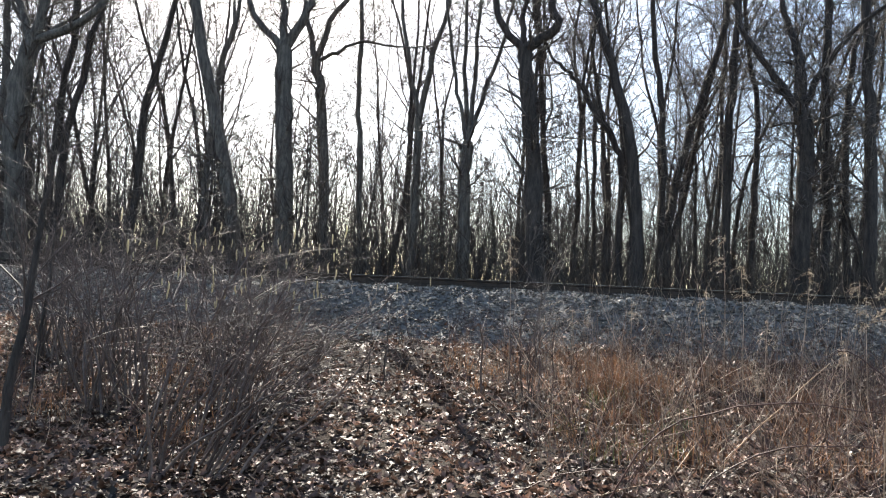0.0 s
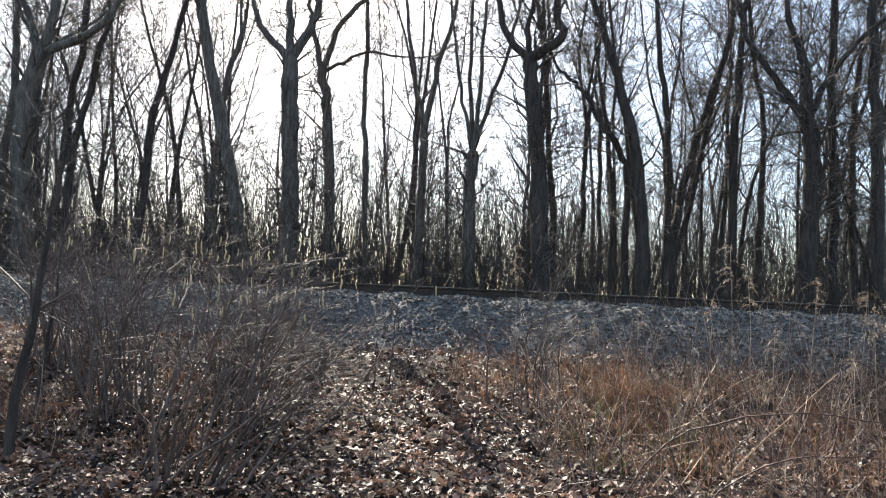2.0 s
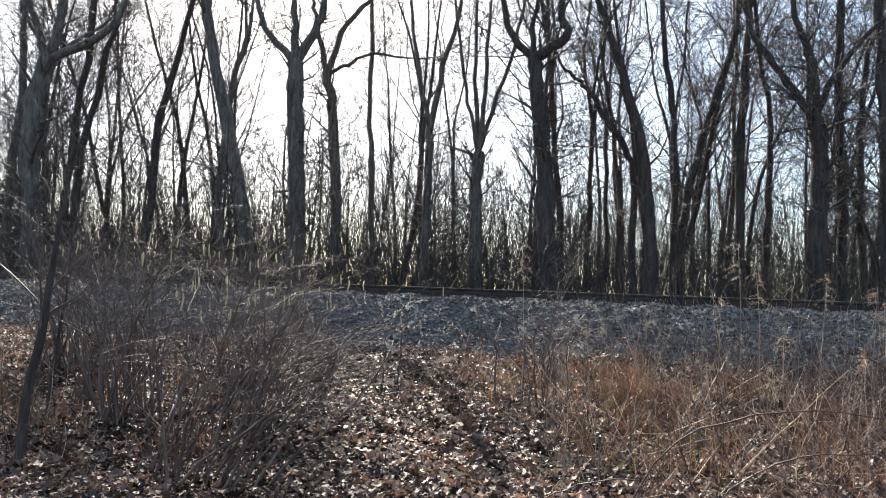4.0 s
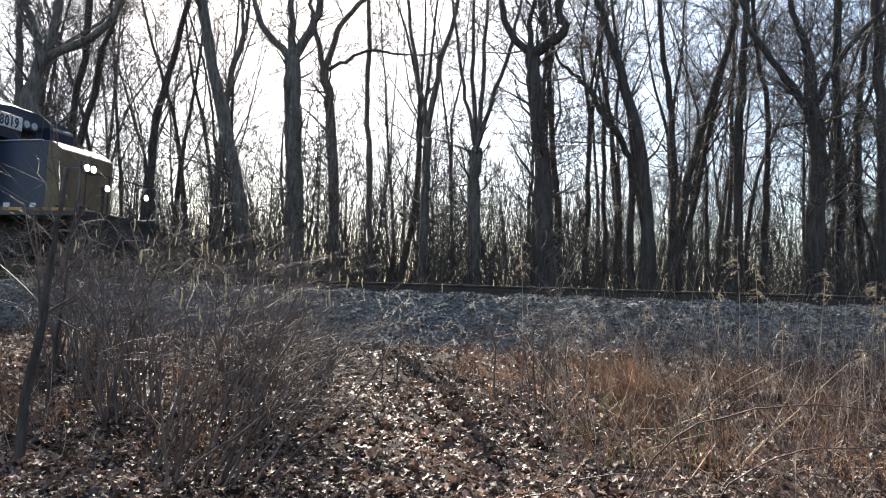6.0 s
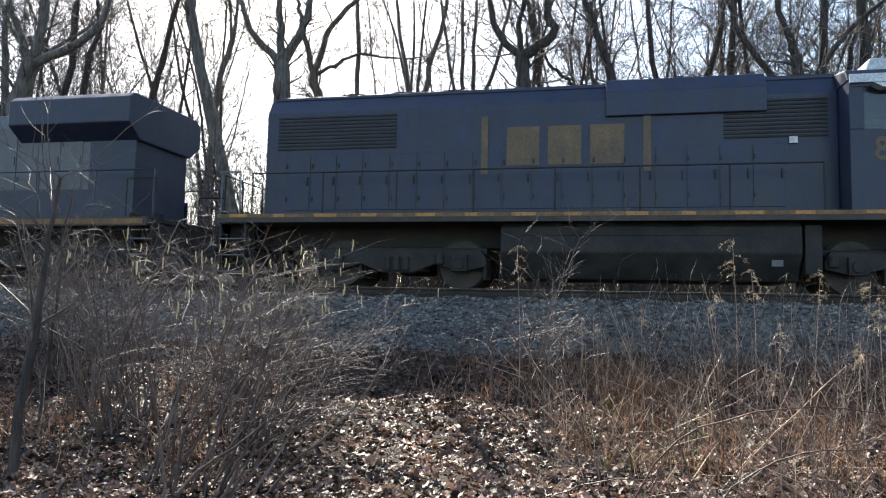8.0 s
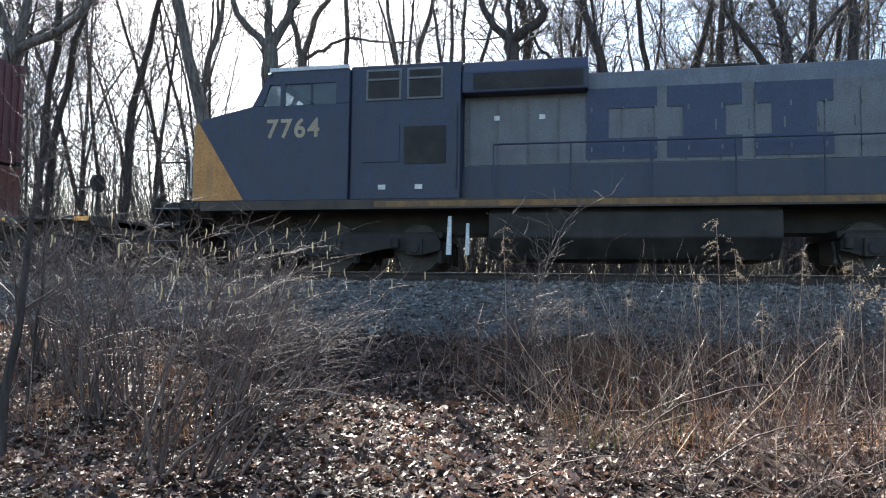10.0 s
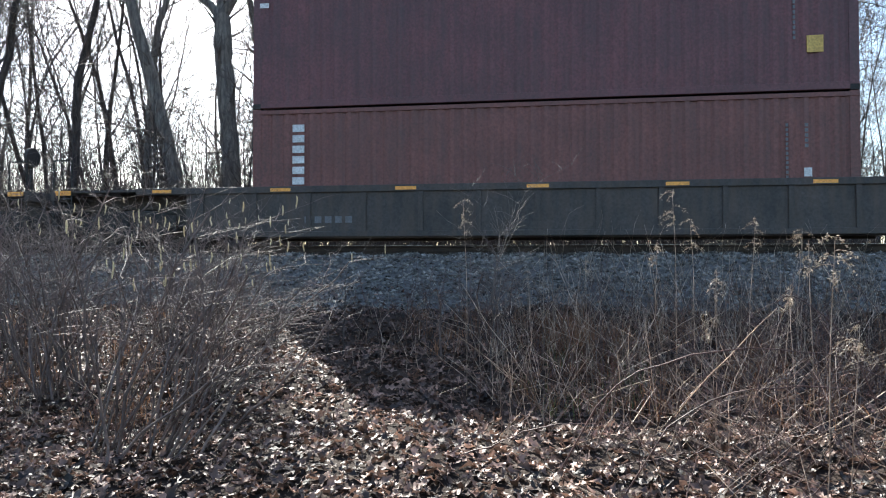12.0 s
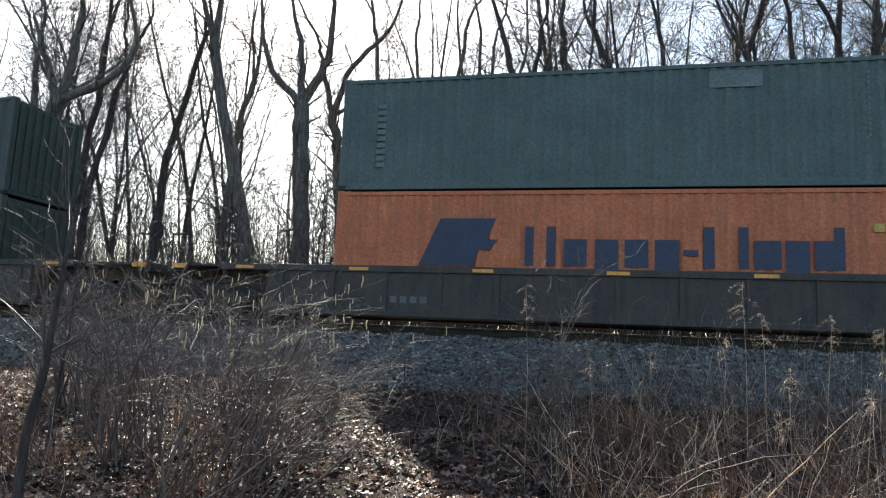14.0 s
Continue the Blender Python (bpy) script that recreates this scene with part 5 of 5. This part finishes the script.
def litter():
    gen = np.random.default_rng(21)
    n = 24500
    y = 2.6 + 6.4 * gen.random(n) ** 0.9
    y[16500:] = 8.4 + 3.0 * gen.random(8000)
    y[22000:] = 11.2 + 1.5 * gen.random(2500) ** 1.6
    x = y * (-1.02 + 1.54 * gen.random(n))
    x[:2700], y[:2700] = -0.5 + 3.2 * gen.normal(size=2700), 1.0 + 2.6 * gen.normal(size=2700)
    z = np.where(y > 12.1, np.maximum(ballast_z(x, y), ground_z(x, y)), ground_z(x, y)) + 0.012 + 0.03 * gen.random(n) ** 2
    size = 0.030 + 0.046 * gen.random(n) ** 1.3
    st = np.array([-1, -0.62, -0.3, 0.12, 0.42, 1])
    wid = np.array([0.06, 0.42, 0.17, 0.58, 0.22, 0.08])
    wid = wid[None] * (0.7 + 0.6 * gen.random((n, 6)))
    curl, fold = 0.35 * gen.normal(size=(n, 1)), 0.1 + 0.5 * gen.random((n, 1))
    V = np.empty((n, 6, 3, 3))
    for j, side in enumerate((-1, 0, 1)):
        V[:, :, j, 0] = st
        V[:, :, j, 1] = side * wid
        V[:, :, j, 2] = curl * st ** 2 + abs(side) * fold * wid + 0.10 * gen.normal(size=(n, 6))
    roll, pitch, turn = 0.42 * gen.normal(size=n), 0.38 * gen.normal(size=n), 6.283 * gen.random(n)

    def spin(V, a, i, j):
        c, s = np.cos(a)[:, None, None], np.sin(a)[:, None, None]
        p, q = V[..., i].copy(), V[..., j].copy()
        V[..., i], V[..., j] = c * p - s * q, s * p + c * q
    spin(V, roll, 1, 2), spin(V, pitch, 0, 2), spin(V, turn, 0, 1)
    V = V * size[:, None, None, None] + np.stack([x, y, z], -1)[:, None, None]
    k = np.arange(5)[:, None] * 3 + np.arange(2)[None]
    f = np.stack([k, k + 3, k + 4, k + 1], -1).reshape(-1, 4)
    F = (np.arange(n)[:, None, None] * 18 + f).reshape(-1, 4)
    tagged(mesh_object("leaf_litter", np_mesh("leaf_litter", [(V.reshape(-1, 3), F)]), LEAF), "dry curled brown oak leaves covering the ground", "leaves", kind="stuff")


litter()


def blades(name, gen, spots, height, spread, mat, label, width=0.0035, per=1):
    """Thin flat grass blades, bowed over."""
    x, y, z = spots
    x, y, z = np.repeat(x, per), np.repeat(y, per), np.repeat(z, per)
    n = len(x)
    x, y = x + spread * gen.normal(size=n), y + spread * gen.normal(size=n)
    hgt = height * (0.45 + 0.75 * gen.random(n))
    a, bow = 6.283 * gen.random(n), 0.25 + 0.9 * gen.random(n) ** 1.5
    t = np.linspace(0, 1, 6)[None]
    up = hgt[:, None] * (t - 0.45 * bow[:, None] * t ** 2.2)
    out = hgt[:, None] * bow[:, None] * 0.75 * t ** 1.7
    P = np.stack([x[:, None] + out * np.cos(a)[:, None] + 0.012 * gen.normal(size=(n, 6)) * t, y[:, None] + out * np.sin(a)[:, None], z[:, None] - 0.02 + up], -1)
    w = width * (1.1 - t)[..., None] * np.stack([np.cos(a + 1.6), np.sin(a + 1.6), 0.3 * np.ones(n)], -1)[:, None]
    V = np.stack([P - w, P + w], 2)
    k = np.arange(5) * 2
    F = (np.arange(n)[:, None, None] * 12 + np.stack([k, k + 1, k + 3, k + 2], -1)).reshape(-1, 4)
    tagged(mesh_object(name, np_mesh(name, [(V.reshape(-1, 3), F)]), mat), label, "grass", kind="stuff")


def clumps(gen, n, x0, x1, y0, y1, per, spread):
    cx, cy, _ = place(gen, n, x0, x1, y0, y1)
    x = np.repeat(cx, per) + spread * gen.normal(size=n * per)
    y = np.repeat(cy, per) + spread * gen.normal(size=n * per)
    return x, y, ground_z(x, y)


gen = np.random.default_rng(31)
blades("dry_grass", gen, clumps(gen, 44, -0.05, 0.46, 6.3, 10.8, 46, 0.14), 0.38, 0.03, STRAW, "rusty orange dry grass lying over in tufts")
blades("dry_grass", gen, clumps(gen, 22, -0.24, 0.08, 8.2, 11.0, 55, 0.12), 0.40, 0.03, STRAW, "rusty orange dry grass at the foot of the ballast")
blades("dry_grass", gen, clumps(gen, 40, -1.2, -0.55, 5.0, 11.5, 30, 0.15), 0.4, 0.03, STRAW, "thin dry grass below the hazel shoots")
blades("dry_grass", gen, clumps(gen, 26, -0.1, 0.42, 11.0, 12.4, 22, 0.12), 0.3, 0.03, STRAW, "sparse dry grass at the foot of the stones")
blades("dry_grass", gen, clumps(gen, 14, -0.01, 0.11, 7.4, 9.4, 40, 0.22), 0.48, 0.03, STRAW, "tall rusty orange dry grass leaning in a tuft")
blades("green_grass", gen, clumps(gen, 15, -0.02, 0.14, 6.2, 8.6, 18, 0.13), 0.32, 0.02, GREENS, "few fresh green blades among the dry grass")


def dead_stems():
    gen = np.random.default_rng(41)
    lines = []
    for x0, x1, y0, y1, n, hgt in ((-0.08, 0.46, 5.3, 11.5, 560, 0.9), (-0.28, 0.0, 7.5, 11.8, 110, 0.6), (-1.25, -0.62, 5, 12, 170, 0.8)):
        x, y, z = place(gen, n, x0, x1, y0, y1)
        for a, b, c in zip(x, y, z):
            p, r = stem_line(gen, a, b, c - 0.03, hgt * (0.4 + 0.8 * gen.random()), (0.4 if gen.random() < 0.6 else 1.8) * gen.normal(size=2), 0.13, 6, 0.0028 + 0.0032 * gen.random() ** 2)
            lines.append((p, r))
            if gen.random() < 0.4:
                i = int(gen.integers(2, 5))
                lines.append(stem_line(gen, *p[i], 0.2, 0.8 * gen.normal(size=2), 0.3, 4, 0.0022))
    x, y, z = place(gen, 130, -0.10, 0.44, 5.6, 9.5)
    for a, b, c in zip(x, y, z):
        lean = (0.5 if gen.random() < 0.55 else 1.8) * gen.normal(size=2)
        lines.append(stem_line(gen, a, b, c + 0.03 + 0.25 * gen.random(), 0.6 + 0.7 * gen.random(), lean, 0.08, 6, 0.0033 + 0.0025 * gen.random()))
    x, y, z = place(gen, 110, 0.06, 0.50, 4.3, 8.0)
    for a, b, c in zip(x, y, z):
        turn = math.pi + 0.7 * gen.normal() if gen.random() < 0.7 else 6.283 * gen.random()
        lean = (0.8 + 2.2 * gen.random()) * np.array([math.cos(turn), 0.5 * math.sin(turn)])
        lines.append(stem_line(gen, a, b, c + 0.02 + 0.2 * gen.random(), 0.35 + 0.35 * gen.random(), lean, 0.05, 6, 0.0030 + 0.0022 * gen.random()))
    # tall thin stalks standing before the stones
    x, y, z = place(gen, 190, -0.02, 0.48, 7.8, 11.6)
    for a, b, c in zip(x, y, z):
        p, r = stem_line(gen, a, b, c - 0.03, 0.9 + 0.8 * gen.random(), 0.28 * gen.normal(size=2), 0.09, 7, 0.0024 + 0.0016 * gen.random())
        lines.append((p, r))
        for _ in range(int(gen.integers(0, 4))):
            i = int(gen.integers(3, 7))
            lines.append(stem_line(gen, *p[i], 0.12 + 0.25 * gen.random(), 0.9 * gen.normal(size=2), 0.25, 4, 0.0017))
    tagged(mesh_object("dead_stems", np_mesh("dead_stems", tubes(lines, 4)), PALE), "pale broken stems of last year's weeds", "dead stems", kind="stuff")
    lines = []
    for x0, x1, y0, y1, n in ((-0.1, 0.46, 5, 11.8, 170), (0.18, 0.55, 4.2, 9.5, 110), (-1.25, -0.5, 5, 12, 200), (-0.3, -0.08, 8.5, 12, 50), (0.05, 0.5, 9.5, 12.0, 90)):
        x, y, z = place(gen, n, x0, x1, y0, y1)
        for a, b, c in zip(x, y, z):
            p, r = stem_line(gen, a, b, c - 0.03, 1.1 * (0.4 + 0.8 * gen.random()), 0.45 * gen.normal(size=2), 0.2, 7, 0.004)
            lines.append((p, r))
            for _ in range(3):
                i = int(gen.integers(1, 6))
                lines.append(stem_line(gen, *p[i], 0.3, 0.8 * gen.normal(size=2), 0.3, 4, 0.0025))
    tagged(mesh_object("bramble_thicket", np_mesh("bramble_thicket", tubes(lines, 4)), CANE), "tangle of thin reddish brown bare shoots", "brambles", kind="stuff")


dead_stems()


def hazel(x, y, spread, height, n, seed, catkins, toward=(0, 0), label="bare hazel shrub with many slanting shoots"):
    """A many-stemmed shrub: stems, side twigs and hanging catkins."""
    gen = np.random.default_rng(seed)
    z = float(ground_z(x, y))
    S = thing("hazel_shrub", pose(x, y, z), label, "shrub")
    twigs, tips = [], []
    for k in range(n):
        a = 6.283 * gen.random()
        d = np.array([spread * (0.25 + 0.8 * gen.random()) * math.cos(a) + toward[0], spread * (0.25 + 0.8 * gen.random()) * math.sin(a) + toward[1]])
        hgt = height * (0.65 + 0.5 * gen.random())
        p, r = stem_line(gen, 0.22 * gen.normal(), 0.18 * gen.normal(), -0.05, hgt, d, 0.11, 9, 0.007 + 0.009 * gen.random())
        p[:, 2] -= 0.16 * np.linspace(0, 1, 9) ** 2 * hgt * np.linalg.norm(d)
        mesh_object("stem", np_mesh("stem", tubes([(p, r)], 6)), SHOOT, S)
        for _ in range(9):
            i = int(gen.integers(4, 9))
            b = 6.283 * gen.random()
            dd = (0.6 + 2.2 * gen.random()) * np.array([math.cos(b) + 0.4, math.sin(b)])
            q, s = stem_line(gen, *p[i], 0.3 + 0.75 * gen.random(), dd, 0.2, 7, 0.0029)
            q[:, 2] -= 0.12 * np.linspace(0, 1, 7) ** 2
            twigs.append((q, s))
            tips.append(q[-1])
            for _ in range(2):
                j = int(gen.integers(2, 6))
                u, s = stem_line(gen, *q[j], 0.1 + 0.22 * gen.random(), 1.1 * gen.normal(size=2), 0.25, 4, 0.0019)
                twigs.append((u, s))
                tips.append(u[-1])
    tagged(mesh_object("twig_tangle", np_mesh("twig_tangle", tubes(twigs, 4)), SHOOT, S, "fine tangled twigs"), kind="stuff")
    t = np.linspace(0, 1, 6)
    cat = np_mesh("catkin", tubes([(np.stack([0.006 * np.sin(5 * t), 0 * t, -0.10 * t], 1), 0.0072 * np.array([0.4, 0.9, 1, 1, 0.9, 0.3]))], 6))
    cat.materials.append(CATKIN)
    gen.shuffle(tips)
    high = sorted(tips[:catkins * 3], key=lambda q: -q[2])[:catkins]
    for q in high:
        c = shared("catkin", cat, S, pose(*q, 0, 0, 360 * gen.random()))
        c.scale = (1.0, 1.0, 0.6 + 0.7 * gen.random())
    return S


hazel(-3.15, 5.05, 0.42, 1.9, 26, 51, 12, (0.36, 0.1), "dense bare hazel shrub with hanging yellow catkins")
hazel(-3.55, 6.7, 0.5, 1.95, 26, 52, 46, (0.45, 0.0), "bare hazel shrub arching over, hung with yellow catkins")
hazel(-4.7, 6.4, 0.45, 2.1, 28, 53, 14, (-0.1, 0.05), "dense bare hazel shrub tangled with dead twigs")
hazel(-5.9, 7.4, 0.45, 2.1, 26, 54, 8, (0.0, 0.0))
hazel(-4.6, 8.4, 0.5, 1.9, 26, 55, 10, (0.15, 0.0))
hazel(-0.64, 8.35, 0.14, 1.25, 8, 57, 0, (0.03, 0.0), "small dark bare shrub beside the leafy path")
hazel(-7.6, 8.6, 0.45, 2.4, 30, 56, 0, (0.0, 0.0))


def sapling(name, x, y, points, r, label, seed, twig_n, mat=BARK_DARK, twig_len=0.5):
    """A single slim stem through given heights, with side twigs."""
    gen = np.random.default_rng(seed)
    z = float(ground_z(x, y))
    S = thing(name, pose(x, y, z), label, "sapling")
    k = 14
    pts = np.array(points, float)
    t = np.linspace(0, len(pts) - 1, k)
    p = np.stack([np.interp(t, range(len(pts)), pts[:, c]) for c in range(3)], 1)
    p[1:] += 0.012 * gen.normal(size=(k - 1, 3))
    rad = np.linspace(r, r * 0.3, k)
    mesh_object("stem", np_mesh("stem", tubes([(p, rad)], 8)), mat, S)
    for _ in range(twig_n):
        tw = []
        i = int(gen.integers(4, k))
        q, s = stem_line(gen, *p[i], twig_len * (0.5 + gen.random()), 0.8 * gen.normal(size=2), 0.18, 6, max(0.0022, rad[i] * 0.28))
        tw.append((q, s))
        for _ in range(3):
            j = int(gen.integers(2, 6))
            tw.append(stem_line(gen, *q[j], twig_len * 0.5, 1.0 * gen.normal(size=2), 0.25, 4, 0.0021))
        mesh_object("twig", np_mesh("twig", tubes(tw, 4)), SHOOT if mat == BARK_DARK else mat, S)
    return S


sapling("sapling", -4.75, 5.0, [(0, 0, -0.1), (0.06, 0, 0.9), (0.14, 0, 1.5), (0.2, 0, 2.0), (0.26, 0, 2.5)], 0.046, "dark slim leaning sapling beside the hazel", 61, 16, twig_len=0.8)
sapling("sapling", -5.6, 6.2, [(0, 0, -0.1), (0.1, 0, 1.2), (0.12, 0, 1.9), (0.2, 0, 2.4)], 0.02, "dark slim bare sapling among the hazel", 62, 12, twig_len=0.7)
sapling("sapling", -0.58, 7.5, [(0, 0, -0.05), (0.02, 0, 0.6), (0.04, 0, 1.1), (0.18, 0, 1.6), (0.4, 0, 2.05)], 0.008, "thin bare sapling with grey crossing twigs", 63, 34, TWIG, 0.55)
sapling("sapling", -2.47, 8.37, [(0, 0, -0.05), (0.02, 0, 0.5), (0.05, 0, 1.1)], 0.013, "small dark bare sapling on the leafy path", 64, 5, twig_len=0.25)
sapling("sapling", -2.79, 8.77, [(0, 0, -0.05), (0.0, 0, 0.4), (0.03, 0, 0.8)], 0.011, "small dark bare sapling on the leafy path", 65, 5, twig_len=0.25)


def goldenrod(x, y, height, seed, lean=(0, 0), size=1.0):
    """A dead flower stalk with a drooping fluffy head."""
    gen = np.random.default_rng(seed)
    z = float(ground_z(x, y))
    S = thing("goldenrod_stalk", pose(x, y, z), "dead goldenrod stalk with a pale fluffy seed head", "weed", "dead goldenrod stalks")
    p, r = stem_line(gen, 0, 0, -0.03, height, lean, 0.025, 8, 0.004)
    mesh_object("stem", np_mesh("stem", tubes([(p, r)], 5)), PALE, S)
    tufts, twigs = [], []
    for k in range(9):
        a = 6.283 * gen.random()
        s = p[-1] - (p[-1] - p[-2]) * 1.2 * gen.random()
        t = np.linspace(0, 1, 5)
        ln = size * (0.06 + 0.10 * gen.random())
        q = s + np.stack([ln * t * math.cos(a), ln * t * math.sin(a), ln * (0.5 * t - 0.9 * t ** 2)], 1)
        twigs.append((q, np.full(5, 0.0018)))
        for _ in range(16):
            c = q[int(gen.integers(1, 5))] + 0.010 * gen.normal(size=3)
            d = gen.normal(size=3)
            tufts.append((np.array([c, c + 0.016 * size * d / np.linalg.norm(d)]), np.array([0.0045, 0.001]) * size))
    mesh_object("panicle", np_mesh("panicle", tubes(twigs, 3)), PALE, S)["kind"] = "stuff"
    mesh_object("seed_head", np_mesh("seed_head", tubes(tufts, 4)), FLUFF, S, "pale fluffy seed head")["kind"] = "stuff"
    return S


for k, (x, y, hgt, lean, size) in enumerate((
        (-0.76, 6.9, 2.0, (0.01, 0), 1.0), (1.18, 6.5, 2.02, (0.0, 0), 1.1), (1.35, 6.5, 1.75, (0.02, 0), 1.0), (-0.18, 7.5, 1.28, (0.02, 0), 0.7), (1.05, 7.0, 1.55, (0.02, 0), 0.9),
        (0.45, 7.5, 1.4, (0.01, 0), 0.8), (1.40, 6.0, 1.35, (0.03, 0), 0.9), (1.27, 5.5, 1.12, (0.02, 0), 0.9), (2.15, 6.0, 1.6, (0.04, 0), 1.0), (1.55, 4.2, 1.72, (0.06, 0), 1.3),
        (1.68, 4.2, 1.22, (0.03, 0), 1.2), (1.9, 6.9, 1.75, (0.0, 0), 1.0), (2.4, 7.2, 1.6, (0.05, 0), 1.0), (1.75, 5.6, 1.3, (0.1, 0), 1.0), (0.0, 8.0, 1.15, (0.0, 0), 0.7))):
    goldenrod(x, y, hgt, 70 + k, lean, 0.72 * size)


def bramble(pts, r, seed, label="long dark arching bramble cane"):
    gen = np.random.default_rng(seed)
    pts = np.array(pts, float)
    base = pts[0].copy()
    S = thing("bramble_cane", pose(*base), label, "bramble", "arching bramble canes")
    k = 16
    t = np.linspace(0, len(pts) - 1, k)
    p = np.stack([np.interp(t, range(len(pts)), pts[:, c] - base[c]) for c in range(3)], 1)
    p[1:-1] = 0.25 * p[:-2] + 0.5 * p[1:-1] + 0.25 * p[2:]
    p[1:] += 0.008 * gen.normal(size=(k - 1, 3))
    mesh_object("cane", np_mesh("cane", tubes([(p, np.linspace(r, r * 0.4, k))], 6)), CANE, S)
    thorns = []
    for _ in range(46):
        i = int(gen.integers(0, k - 1))
        q = p[i] + (p[i + 1] - p[i]) * gen.random()
        d = gen.normal(size=3)
        thorns.append((np.array([q, q + 0.012 * d / np.linalg.norm(d)]), np.array([0.0018, 0.0003])))
    mesh_object("thorns", np_mesh("thorns", tubes(thorns, 3)), CANE, S)


def gz(x, y, dz=0.0):
    return (x, y, float(ground_z(x, y)) + dz)


bramble([gz(0.1, 5.0), (0.42, 4.9, -1.23), (0.79, 4.9, -1.07), (1.26, 4.9, -0.96), (1.68, 4.9, -0.97), (2.05, 4.9, -1.02), gz(2.6, 4.9, 0.3)], 0.0065, 91)
bramble([gz(-0.7, 5.0), (-0.36, 5.0, -1.71), (-0.16, 5.0, -1.58), (0.23, 5.0, -1.5), (0.61, 5.0, -1.61), gz(1.1, 5.0)], 0.006, 92)
bramble([gz(0.5, 4.7), (0.79, 4.7, -1.44), (1.2, 4.7, -1.21), (1.6, 4.7, -1.16), (1.96, 4.7, -1.19), gz(2.5, 4.7, 0.4)], 0.006, 93)
bramble([gz(2.6, 5.6), gz(2.2, 5.5, 0.9), gz(1.8, 5.4, 1.25), gz(1.5, 5.4, 1.1)], 0.006, 94)
bramble([gz(-2.9, 5.6), gz(-2.85, 5.5, 0.35), gz(-2.95, 5.4, 0.5), gz(-3.1, 5.3, 0.3)], 0.010, 95, "thick dark bent cane at the shrub's foot")
bramble([gz(2.0, 4.3), gz(1.4, 4.4, 0.25), gz(0.9, 4.5, 0.4), gz(0.3, 4.6, 0.2)], 0.004, 96)


# ---- what moves ----
def way(t):
    """How far the train has come, 0 at 12.5 s; it gathers speed a little."""
    knots_t = [0, 6.5, 7.5, 8.0, 10.3, 14.0]
    knots_s = [-134.6, -63.95, -52.8, -47.5, -24.0, 16.35]
    return float(np.interp(t, knots_t, knots_s))


def motions():
    times = [0, 0.1] + [0.5 * k for k in range(1, 28)] + [13.9, 14.0]
    times.sort()
    for ob, ahead, z in TRAIN:
        walk(ob, [(t, pose(ahead + way(t), TRACK_Y, z)) for t in times])
    turns = [t / 30 for t in range(421)]
    for w, x, z, r in WHEELS:
        walk(w, [(t, pose(x, 0, z, 0, math.degrees(way(t) / r) % 360, 0)) for t in turns])


motions()
